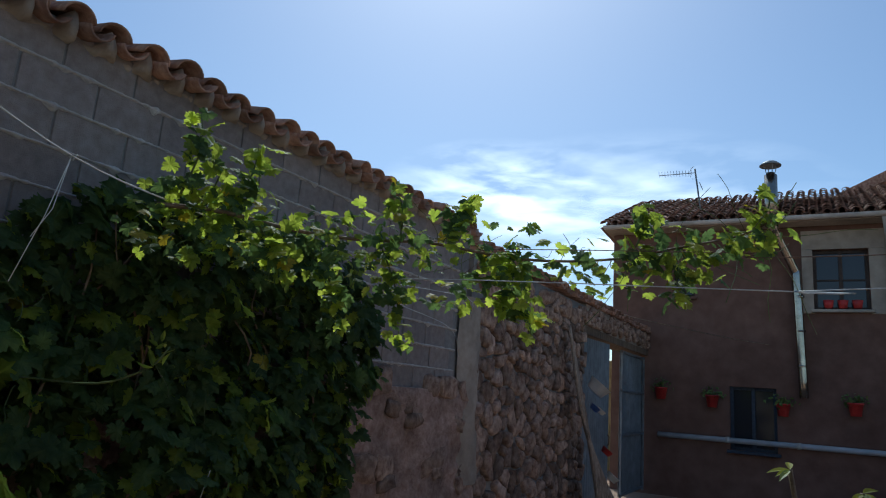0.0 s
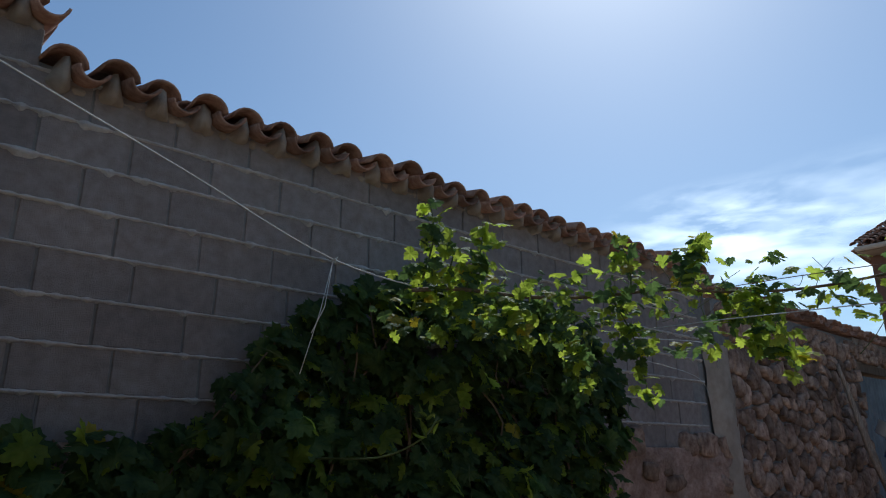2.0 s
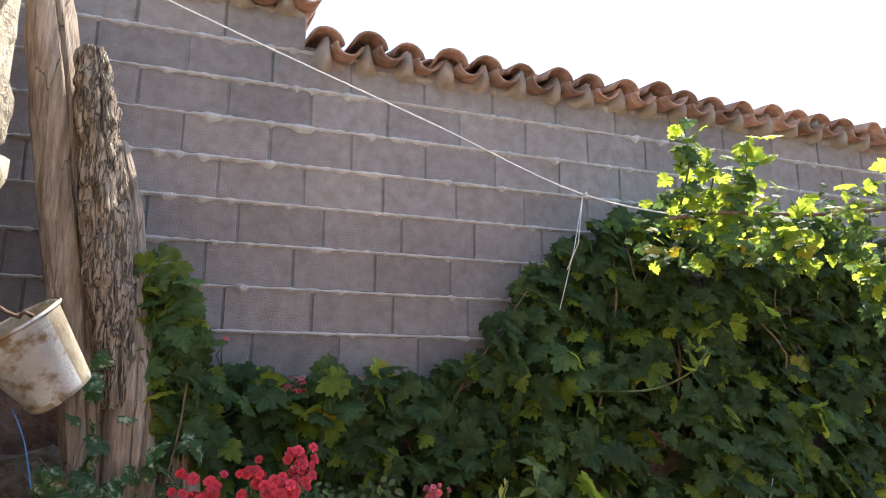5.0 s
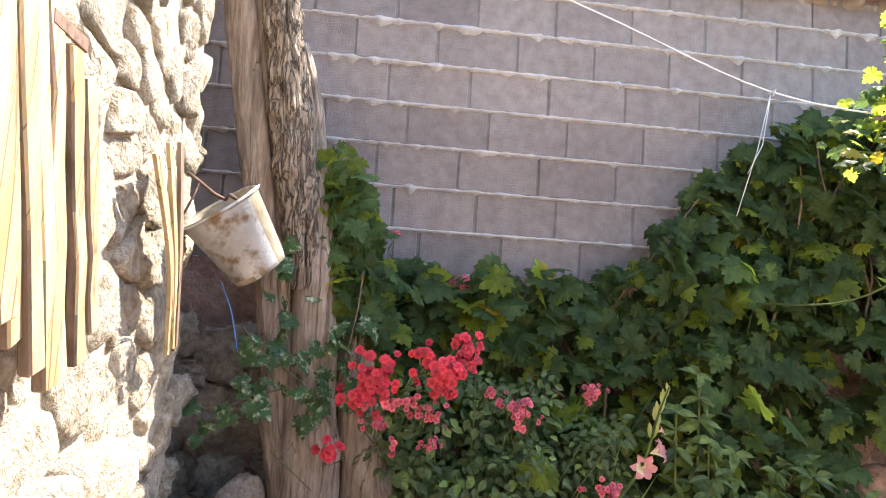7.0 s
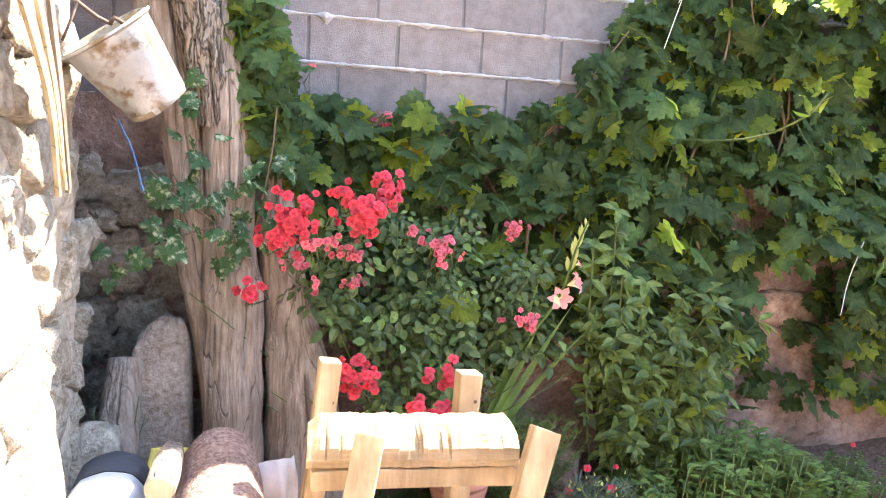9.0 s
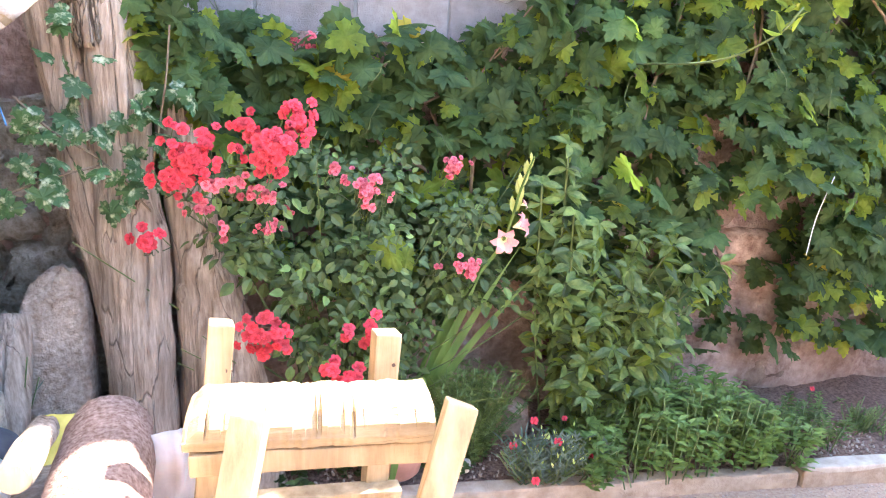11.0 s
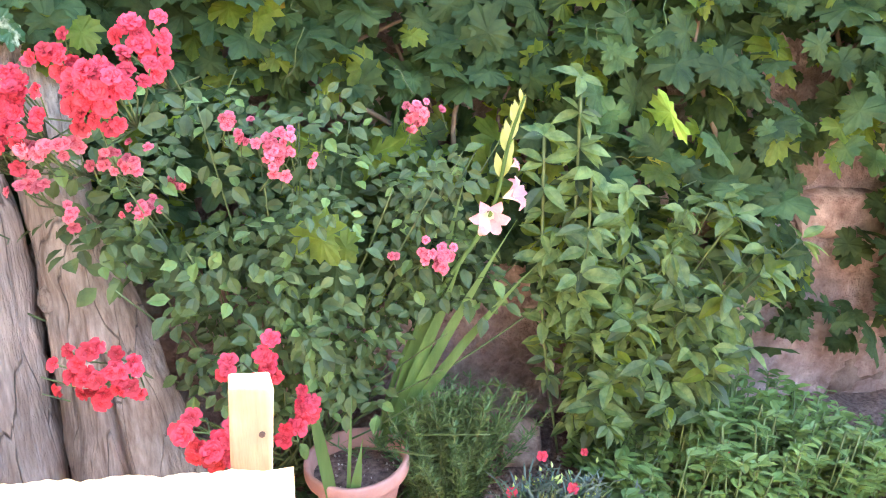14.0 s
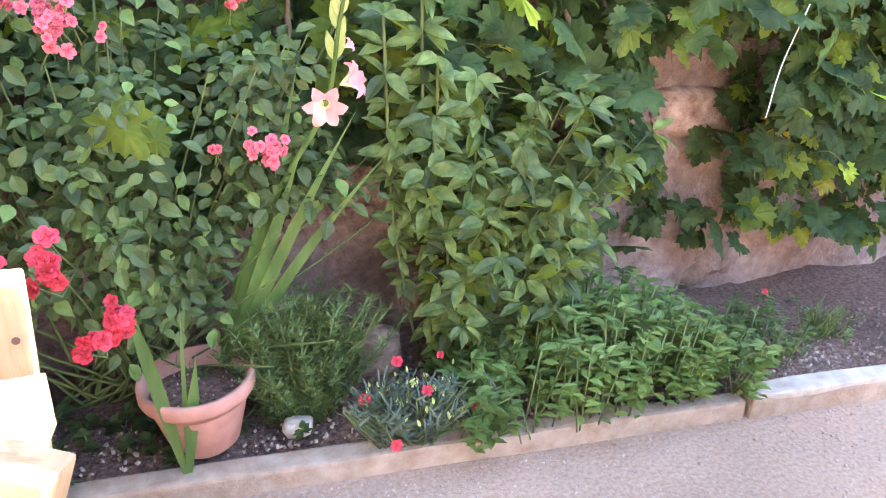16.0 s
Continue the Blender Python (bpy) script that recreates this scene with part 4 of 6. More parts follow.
trunk = empty("old_vine_trunk", (1.6, -0.5, 0))
tagged(trunk, label="thick weathered grey-brown trunk of cracked wood leaning by the wall", category="tree trunk")
v, f = limb([(1.555, -0.5, 0.0), (1.545, -0.5, 0.4), (1.54, -0.5, 0.75), (1.54, -0.5, 1.05), (1.522, -0.5, 1.3), (1.53, -0.5, 1.55), (1.492, -0.5, 1.9), (1.455, -0.47, 2.2), (1.42, -0.45, 2.5), (1.37, -0.44, 2.76)],
            [0.13, 0.125, 0.122, 0.122, 0.095, 0.095, 0.088, 0.075, 0.06, 0.03], n=54, seed=2, ridge=0.05)
part("trunk", mesh("trunk", v, f, M["trunk"], True), trunk)
v, f = limb([(1.47, -0.54, 1.72), (1.44, -0.555, 2.0), (1.40, -0.56, 2.2), (1.358, -0.56, 2.45), (1.32, -0.56, 2.7), (1.285, -0.56, 2.9), (1.25, -0.56, 3.08)], [0.055, 0.082, 0.085, 0.087, 0.08, 0.075, 0.055], n=60, seed=7, ridge=0.12, wobble=0.3)
part("branch", mesh("branch", v, f, M["bark"], True), trunk)


def knot(parent, at, size, way=(0.1, -1, 0.1)):
    """A ringed burl where a branch broke off."""
    v, f = revolve([(0.0, 0.35), (0.25, 0.4), (0.4, 0.25), (0.55, 0.42), (0.8, 0.3), (1.0, -0.1)], 18)
    v = [Vector((x, y * 1.4, z)) + noise.noise_vector(Vector((x, y, z)) * 3) * 0.12 for x, y, z in v]
    part("knot", mesh("knot", v, f, M["trunk"], True), parent, Matrix.Translation(at) @ Vector(way).to_track_quat("Z", "Y").to_matrix().to_4x4() @ Matrix.Diagonal((size, size, size, 1)))


post = empty("leaning_post", (1.4, -0.42, 0))
tagged(post, label="split grey weathered post leaning against the trunk", category="post")
v, f = limb([(1.5, -0.42, 0.0), (1.49, -0.42, 0.5), (1.455, -0.43, 0.9), (1.40, -0.45, 1.2), (1.375, -0.46, 1.5), (1.315, -0.46, 1.9), (1.235, -0.46, 2.3), (1.178, -0.46, 2.64), (1.096, -0.46, 3.12), (1.03, -0.46, 3.5)],
            [0.07, 0.075, 0.08, 0.078, 0.075, 0.085, 0.09, 0.09, 0.095, 0.085], n=54, seed=4, ridge=0.05)
part("post", mesh("post", v, f, M["trunk"], True), post)
stub = empty("broad_stump", (1.86, -0.45, 0))
tagged(stub, label="broad pale weathered stump beside the trunk", category="tree stump")
v, f = limb([(1.87, -0.46, 0.0), (1.85, -0.46, 0.3), (1.80, -0.45, 0.75), (1.75, -0.44, 1.01), (1.715, -0.43, 1.3), (1.68, -0.42, 1.6), (1.665, -0.42, 1.76)], [0.2, 0.185, 0.13, 0.1, 0.082, 0.07, 0.045], n=44, seed=9, ridge=0.045)
part("stump", mesh("stump", v, f, M["trunk"], True), stub)
knot(stub, (1.70, -0.525, 0.88), 0.03, (-0.4, -1, 0))

panel = empty("wooden_shutter", (WX + 0.06, -1.8, 1.5))
tagged(panel, label="worn shutter of narrow sun-bleached slats against the stone wall", category="shutter")
rng = random.Random(4)
SLATS = ((1.587, 0.47), (1.535, 0.56), (1.51, 0.74), (1.505, 1.3), (1.54, 1.3), (1.58, 1.25), (1.62, 1.2), (1.66, 1.2), (1.7, 1.2))
for i, (low, length) in enumerate(SLATS):
    # bottoms step along the wall; the whole panel leans
    yb = -1.925 - 0.056 * i
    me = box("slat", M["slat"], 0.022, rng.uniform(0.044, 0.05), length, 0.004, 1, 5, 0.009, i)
    # faces across y take the darker wood, drawing dark lines between the slats
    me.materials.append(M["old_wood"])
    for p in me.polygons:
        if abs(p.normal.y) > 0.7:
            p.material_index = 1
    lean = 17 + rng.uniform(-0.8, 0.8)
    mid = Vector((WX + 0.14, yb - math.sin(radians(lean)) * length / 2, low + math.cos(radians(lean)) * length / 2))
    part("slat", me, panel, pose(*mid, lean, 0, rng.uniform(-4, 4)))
for z, yc in ((1.72, -2.1), (2.35, -2.36)):
    part("batten", box("batten", M["old_wood"], 0.03, 0.44, 0.06, 0.004), panel, pose(WX + 0.116, yc - 0.12, z))
part("hinge", box("hinge", M["iron"], 0.006, 0.13, 0.025, 0.002), panel, pose(WX + 0.152, -2.17, 2.08))
bundle = empty("slat_bundle", (WX + 0.06, -0.88, 1.4))
tagged(bundle, label="narrow bundle of split weathered laths hung on the wall", category="wooden laths")
for k in range(8):
    top = Vector((WX + 0.125 - 0.006 * (k % 3), -1.60 + 0.034 * k, 2.0 + 0.014 * k + rng.uniform(-0.03, 0.02)))
    low = Vector((WX + 0.12 - 0.006 * (k % 2), -1.315 + 0.014 * k + rng.uniform(-0.01, 0.01), 1.50 + rng.uniform(-0.02, 0.09)))
    mid = (top + low) / 2 + Vector((0.012, 0.035 * (3.5 - k) / 3.5, 0))
    pts = smooth_path([top, mid, low], 14)
    V, F = [], []
    w = rng.uniform(0.010, 0.016)
    for i, c in enumerate(pts):
        h = w * (0.6 + 0.4 * math.sin(math.pi * min(1, 0.15 + i / 14))) + 0.002 * noise.noise(c * 30)
        V += [c + Vector((-0.005, -h, 0)), c + Vector((0.005, -h, 0)), c + Vector((0.005, h, 0)), c + Vector((-0.005, h, 0))]
        if i:
            a = 4 * i - 4
            F += [(a + q, a + (q + 1) % 4, a + 4 + (q + 1) % 4, a + 4 + q) for q in range(4)]
    F += [(3, 2, 1, 0), tuple(range(len(V) - 4, len(V)))]
    part("lath", mesh("lath", V, F, M["slat"] if k < 5 else M["old_wood"]), bundle)

bucket = empty("bucket", (1.28, -0.98, 1.76))
tagged(bucket, label="battered galvanised bucket with rust hung tilted on a wire", category="bucket")
axis = (Vector((1.213, -1.03, 1.965)) - Vector((1.352, -0.95, 1.766))).normalized()
tilt = axis.to_track_quat("Z", "X").to_matrix().to_4x4()
bm_pose = Matrix.Translation((1.352, -0.95, 1.766)) @ tilt @ Matrix.Diagonal((1.12, 1.12, 0.95, 1))
v, f = revolve([(0.0, 0.012), (0.082, 0.0), (0.086, 0.0), (0.09, 0.02), (0.122, 0.255), (0.128, 0.262), (0.124, 0.27), (0.117, 0.262), (0.084, 0.03), (0.0, 0.03)], 32)
v = [Vector(q) + noise.noise_vector(Vector(q) * 9) * 0.006 for q in v]
bme = mesh("body", v, f, [M["zinc"], M["rust"]], True)
for p in bme.polygons:
    c = p.center
    if noise.noise(c * 9 + Vector((3, 1, 0))) + 0.5 * noise.noise(c * 26) > 0.02:
        p.material_index = 1
part("body", bme, bucket, bm_pose)
v, f = revolve([(0.1305, 0.268), (0.133, 0.262), (0.129, 0.256), (0.126, 0.262)], 32)
part("rim", mesh("rim", v, f, M["zinc"], True), bucket, bm_pose)
hv = [([(WX + 0.08, -1.12, 2.05), (1.16, -1.08, 2.03), (1.2, -1.05, 2.0), (1.235, -1.04, 1.985)], 0.006, 5), ([(1.235, -1.04, 1.985), (1.25, -1.06, 2.0), (1.27, -1.04, 1.99)], 0.007, 5), ([(1.16, -1.08, 2.03), (1.14, -1.1, 1.96), (1.12, -1.09, 1.92)], 0.004, 5)]
part("handle", tubes("handle", hv, M["iron"]), bucket)

# ---- stones, sack and offcuts on the ground in the corner ----
def boulder(name, mat, at, size, seed, label, cat, turn=(0, 0, 0), cuts=9, rough=0.10, taper=0.0):
    bm = bmesh.new()
    bmesh.ops.create_cube(bm, size=1.0)
    bmesh.ops.subdivide_edges(bm, edges=list(bm.edges), cuts=cuts, use_grid_fill=True)
    for v in bm.verts:
        ball = v.co.normalized() * 0.6
        v.co = v.co * 0.35 + ball * 0.65
        v.co += noise.noise_vector(v.co * 2.2 + Vector((seed, seed * 2, 0))) * rough + noise.noise_vector(v.co * 8 + Vector((seed, 0, 3))) * rough * 0.3
    for v in bm.verts:
        v.co.x *= 1 - taper * (v.co.z + 0.3)
    bmesh.ops.scale(bm, vec=size, verts=bm.verts)
    return place(name, from_bm(name, bm, mat, True), pose(*at, *turn), label=label, category=cat)


boulder("upright_stone", M["rock"], (1.25, -0.45, 0.43), (0.3, 0.2, 1.0), 5, "tall grey pitted stone standing on end", "stone", (0, 3, 0), 14, 0.08, 0.4)
boulder("corner_stone", M["rock"], (1.02, -0.62, 0.22), (0.22, 0.2, 0.5), 5, "rough grey block of stone by the wall foot", "stone")
boulder("small_stone", M["pale_stone"], (1.08, -0.78, 0.55), (0.18, 0.16, 0.2), 8, "pale broken stone lodged by the wall", "stone")
boulder("heap_rock", M["rock"], (1.44, -1.3, 0.25), (0.52, 1.0, 0.46), 17, "broad low boulder carrying the column and sack", "stone")
boulder("bed_rock", M["rock"], (1.05, -0.9, 0.1), (0.35, 0.3, 0.35), 11, "grey stone at the foot of the wall", "stone")
boulder("white_stone", M["kerb_pale"], (2.775, -0.56, 0.095), (0.085, 0.055, 0.055), 6, "small white stone on the soil", "stone", cuts=4)
boulder("bed_stone", M["stone"], (3.1, -0.3, 0.16), (0.15, 0.11, 0.17), 14, "reddish stone among the plants", "stone", cuts=5)


def drum():
    v, f = revolve([(0.0, 0.615), (0.05, 0.615), (0.09, 0.60), (0.112, 0.56), (0.122, 0.4), (0.124, 0.2), (0.126, 0.0), (0.0, 0.0)], 40)
    v = [Vector(q) + noise.noise_vector(Vector(q) * 14) * 0.010 + noise.noise_vector(Vector(q) * 45) * 0.006 for q in v]
    return mesh("tufa_column", v, f, M["tufa"], True)


place("tufa_column", drum(), pose(1.60, -1.62, 0.61, -87, 0, 5), label="reddish pitted cylinder of porous stone lying on a boulder", category="stone column")
logs = empty("short_log", (1.36, -1.1, 0.4))
tagged(logs, label="short pale cut log lying on the sack", category="log")
v, f = limb([(1.425, -1.2, 0.735), (1.43, -1.33, 0.745), (1.437, -1.47, 0.755)], [0.036, 0.04, 0.039], n=8, seed=12, ridge=0.04)
part("log", mesh("log", v, f, M["trunk"], True), logs)
v, f = revolve([(0.0, 0.004), (0.03, 0.003), (0.037, 0.0), (0.037, -0.006)], 24)
tagged(part("cut_face", mesh("cut_face", v, f, M["timber"]), logs, Matrix.Translation((1.4372, -1.471, 0.7552)) @ Vector((0.05, -1, 0.07)).to_track_quat("Z", "Y").to_matrix().to_4x4()), label="pale sawn end")
logs2 = empty("grey_log", (1.1, -0.55, 0))
tagged(logs2, label="grey weathered log leaning in the corner", category="log")
v, f = limb([(1.13, -0.82, 0.15), (1.14, -0.66, 0.5), (1.15, -0.52, 0.82)], [0.08, 0.075, 0.06], n=14, seed=15)
part("log", mesh("log", v, f, M["trunk"], True), logs2)
chips = empty("wood_offcut", (1.1, -1.25, 0.4))
tagged(chips, label="pale split wood offcut by the wall", category="wood")
part("wood", box("wood", M["timber"], 0.05, 0.03, 0.42, 0.004, 1, 2, 0.008, 3), chips, pose(1.13, -1.16, 0.52, 20, 48, 10))

sack = empty("sack", (1.24, -1.12, 0))
tagged(sack, label="pale rolled sack with a dark printed band, lying on a boulder", category="sack")


def sack_body(z0, z1, mat, r=0.105):
    """A stretch of a slumped round sack."""
    V, F = [], []
    n = 14
    for i in range(n + 1):
        z = z0 + (z1 - z0) * i / n
        c = (0.03 * (z / 0.8), 0.10 * (z / 0.8))
        for k in range(28):
            a = 2 * math.pi * k / 28
            rr = r * (1 + 0.10 * noise.noise(Vector((math.cos(a) * 2, math.sin(a) * 2, z * 7)))) * (1 if z < 0.68 else 1 - 0.35 * ((z - 0.68) / 0.1) ** 2)
            V.append((c[0] + rr * math.cos(a), c[1] + rr * 0.85 * math.sin(a), z))
    for i in range(n):
        for k in range(28):
            a, b = i * 28 + k, i * 28 + (k + 1) % 28
            F.append((a, b, b + 28, a + 28))
    F.append(tuple(range(n * 28, n * 28 + 28)))
    return mesh("sack", V, F, mat, True)


SACK = pose(1.29, -1.86, 0.60, -80, 0, 5)
part("body", sack_body(0.0, 0.60, M["sack"]), sack, SACK)
part("band", sack_body(0.605, 0.76, M["sack_dark"]), sack, SACK)
for k in range(5):
    part("print", box("print", M["sack"], 0.008, 0.004, 0.07, 0.001), sack, SACK @ pose(0.022 + 0.105 * math.cos(radians(115 - 13 * k)), 0.085 + 0.091 * math.sin(radians(115 - 13 * k)), 0.655, 0, 14, 25 - 13 * k))


def sheet_mesh(name, w, h, mat, amp, seed):
    V, F = [], []
    n = 16
    for i in range(n + 1):
        for j in range(n + 1):
            u, t = i / n - 0.5, j / n
            V.append((u * w * (1 - 0.25 * t), amp * noise.noise(Vector((u * 4, t * 4, seed))) + 0.08 * t, t * h + 0.006 * noise.noise(Vector((u * 5, t * 2, seed)))))
    for i in range(n):
        for j in range(n):
            a = i * (n + 1) + j
            F.append((a, a + n + 1, a + n + 2, a + 1))
    me = mesh(name, V, F, mat, True)
    return me


ob = place("plastic_sheet", sheet_mesh("plastic_sheet", 0.2, 0.55, M["film"], 0.06, 3), pose(1.74, -1.22, 0.12, 0, 0, 20), label="crumpled cloudy plastic sheet", category="plastic sheet")
ob.modifiers.new("thick", "SOLIDIFY").thickness = 0.003
ob = place("yellow_sheet", sheet_mesh("yellow_sheet", 0.2, 0.17, M["yellow"], 0.012, 9), pose(1.37, -0.9, 0.42, -14, 6, 10), label="yellow plastic sheet behind the stone column", category="plastic sheet")
ob.modifiers.new("thick", "SOLIDIFY").thickness = 0.003

# ---- sawhorse ----
horse = empty("sawhorse", (2.1, -1.5, 0))
tagged(horse, label="pale rough sawn timber sawhorse with a hacked beam", category="sawhorse")


def strut(name, a, b, w, d, mat=None, seed=0, roll=0):
    """A squared timber from a to b."""
    a, b = Vector(a), Vector(b)
    me = box(name, mat or M["timber"], w, d, (b - a).length, 0.006, 2, 3, 0.006, seed)
    z = (b - a).normalized()
    ref = Vector((1, 0, 0)) if abs(z.x) < 0.8 else Vector((0, 0, 1))
    xx = (ref - z * ref.dot(z)).normalized()
    q = Matrix((xx, z.cross(xx), z)).transposed().to_4x4()
    part(name, me, horse, Matrix.Translation((a + b) / 2) @ q @ pose(0, 0, 0, 0, 0, roll))


strut("leg", (1.77, -1.33, 0.0), (1.878, -1.315, 1.05), 0.062, 0.06, seed=1, roll=6)
strut("leg", (2.25, -1.33, 0.0), (2.298, -1.315, 1.005), 0.068, 0.06, seed=2, roll=6)
strut("leg", (1.76, -1.93, 0.0), (1.955, -1.70, 0.99), 0.068, 0.085, seed=3, roll=-12)
strut("leg", (2.07, -1.93, 0.0), (2.40, -1.70, 0.98), 0.068, 0.085, seed=4, roll=-12)
strut("brace", (1.85, -1.375, 0.565), (2.34, -1.375, 0.55), 0.05, 0.06, seed=5)
strut("brace", (1.82, -1.58, 0.826), (2.39, -1.58, 0.806), 0.056, 0.06, M["timber"], seed=6, roll=0)


def hacked_beam():
    """A squared beam whose upper front edge is chopped into splinters."""
    V, F = [], []
    n = 240
    rng = random.Random(6)
    cut = 0
    for i in range(n + 1):
        u = i / n
        x = -0.288 + 0.556 * u
        deep = (0.3 + 0.7 * abs(noise.noise(Vector((x * 9, 2, 5))))) * (1.0 if 0.03 < u < 0.68 else 0.15)
        if rng.random() < 0.16:
            cut = rng.choice((0.0, 0.012, 0.03, 0.05)) * deep * rng.uniform(0.7, 1.3)
        cut *= 0.96
        wob = 0.006 * noise.noise(Vector((x * 20, 0, 0))) + 0.004 * noise.noise(Vector((x * 70, 3, 0)))
        end = 0.03 * max(0, 1 - u / 0.06)
        V += [(x, -0.085 + wob, -0.01), (x, -0.09 + wob, 0.012), (x, -0.086 + cut * 0.3, 0.042 - cut * 0.75 - end), (x, -0.06 + cut * 1.1, 0.066 - 0.45 * cut + wob - end),
              (x, 0.0, 0.075 + 0.3 * wob - 0.35 * cut - end), (x, 0.085, 0.07 + wob - end), (x, 0.09, -0.01)]
    for i in range(n):
        for k in range(7):
            a, b = i * 7 + k, i * 7 + (k + 1) % 7
            F.append((a, b, b + 7, a + 7))
    F += [tuple(range(6, -1, -1)), tuple(range(n * 7, n * 7 + 7))]
    return mesh("beam", V, F, M["beam"])


for x, y, z in ((1.885, -1.342, 0.93), (1.872, -1.342, 0.84), (2.315, -1.343, 0.92), (2.31, -1.343, 0.83), (1.93, -1.79, 0.80), (2.36, -1.80, 0.78)):
    nv, nf = tube([(x, y, z), (x, y - 0.004, z)], 0.0055, 8)
    part("nail", mesh("nail", nv, nf, M["iron"]), horse)
part("beam", hacked_beam(), horse, pose(2.097, -1.53, 0.862, 0, 1.5, -2))

# ---- terracotta pot ----
pot = empty("terracotta_pot", (2.51, -0.52, 0.08))
tagged(pot, label="wide terracotta pot filled with dark crumbly soil", category="flower pot")
v, f = revolve([(0.0, 0.0), (0.085, 0.0), (0.10, 0.015), (0.138, 0.17), (0.14, 0.185), (0.158, 0.19), (0.162, 0.20), (0.162, 0.232), (0.157, 0.238), (0.146, 0.236), (0.142, 0.17), (0.0, 0.165)], 48)
v = [Vector(q) + noise.noise_vector(Vector(q) * 5) * 0.003 for q in v]
part("pot", mesh("pot", v, f, M["terracotta"], True), pot, pot.matrix_basis @ pose(0, 0, 0, 2, -2, 0))
v, f = revolve([(0.0, 0.178), (0.06, 0.182), (0.141, 0.176)], 32)
part("soil", mesh("soil", [Vector(q) + noise.noise_vector(Vector(q) * 30) * 0.006 for q in v], f, M["soil"], True), pot, pot.matrix_basis.copy())


def blade(base, tip, w, bend, n=9):
    """A long folded sword leaf from base to tip."""
    base, tip = Vector(base), Vector(tip)
    d = tip - base
    s = d.cross(Vector((0.2, -1, 0.1))).normalized()
    out = Vector(bend)
    V, F = [], []
    for i in range(n + 1):
        t = i / n
        c = base + d * t + out * (t * t)
        h = w * (0.32 + 0.68 * math.sin(math.pi * min(1, t * 1.05))) * (1 - max(0, t - 0.72) / 0.28 * 0.97)
        V += [c - s * h, c + Vector((0, 0.25 * h, 0)), c + s * h]
        if i:
            a = 3 * i - 3
            F += [(a, a + 1, a + 4, a + 3), (a + 1, a + 2, a + 5, a + 4)]
    return mesh("blade", V, F, M["blade"], True)


shoot = empty("gladiolus_shoot", (2.46, -0.6, 0.05))
tagged(shoot, label="young sword-shaped green shoot in the soil before the pot", category="plant")
for tip, w in (((2.36, -0.66, 0.70), 0.018), ((2.515, -0.66, 0.47), 0.017), ((2.49, -0.65, 0.62), 0.006)):
    part("blade", blade((2.455, -0.655, 0.05), tip, w, (0, -0.01, 0)), shoot)

# ---- grape vine ----
GLEAF = grape_leaf()


def vine_top(x):
    return float(np.interp(x, [1.5, 1.9, 2.3, 2.7, 3.05, 3.2, 3.45, 3.75, 4.1, 4.5, 4.75, 5.2, 5.6, 6.0, 6.3],
                           [1.9, 1.86, 1.9, 1.88, 1.96, 2.3, 2.52, 2.72, 2.85, 2.82, 2.72, 2.8, 2.85, 2.75, 2.4]))


def vine_low(x):
    return float(np.interp(x, [1.5, 2.0, 2.6, 3.2, 3.6, 4.0, 4.4, 4.8, 5.3, 5.7, 6.2], [1.1, 0.9, 0.75, 0.7, 0.55, 0.36, 0.26, 0.22, 0.25, 0.5, 2.0]))


rng = random.Random(42)


def near(spread, most=1.5):
    """A gaussian offset without far outliers."""
    return max(-most, min(most, rng.gauss(0, 1))) * spread


vine = empty("grapevine", (3.6, -0.2, 0.06))
tagged(vine, label="dense green grapevine climbing over the block wall", category="vine")
poses = []
BARE = ((4.36, 0.96, 0.14, 0.24), (4.52, 0.68, 0.2, 0.08), (4.12, 1.11, 0.06, 0.1), (3.67, 0.80, 0.1, 0.07), (4.14, 1.06, 0.07, 0.12), (3.72, 0.94, 0.1, 0.1), (3.1, 0.72, 0.14, 0.1), (3.46, 1.1, 0.07, 0.08))
while len(poses) < 4500:
    x = rng.uniform(1.55, 6.25)
    z = rng.uniform(0.4, 3.0)
    edge = 0.10 * noise.noise(Vector((x * 3, z * 3, 1)))
    if not (vine_low(x) + edge < z < vine_top(x) + edge * 0.7):
        continue
    if z < 0.78 and 3.5 < x < 5.6 and (rng.random() < 0.3 or noise.noise(Vector((x * 6, z * 6, 5))) < -0.12):
        continue
    if any(((x - a) / p) ** 2 + ((z - b) / q) ** 2 < 1.7 + 1.6 * noise.noise(Vector((x * 8, z * 8, 6))) for a, b, p, q in BARE):
        continue
    if noise.noise(Vector((x * 2.3, z * 2.3, 9))) < -0.42 and z < 1.5:
        continue
    bulge = 0.27 + 0.16 * noise.noise(Vector((x * 1.3, z * 1.3, 4))) + (0.1 if x > 3.2 and 1.0 < z < 2.0 else 0)
    if noise.noise(Vector((x * 5.5, z * 5.5, 17))) < -0.16 and rng.random() < 0.75:
        continue
    y = -0.06 - bulge * rng.random() ** 0.7
    poses.append(((x, y, z), leaf_turn((0.05, -0.75, 0.55), 0.75, rng, 0.5), rng.uniform(0.06, 0.115) if rng.random() < 0.6 else rng.uniform(0.11, 0.165)))
leafy(vine, GLEAF, poses, [(M["vine_leaf"], 0.84), (M["vine_young"], 0.153), (M["yellow_leaf"], 0.007)], rng, 190, "dense dark green lobed leaves")
canes, tendrils = [], []
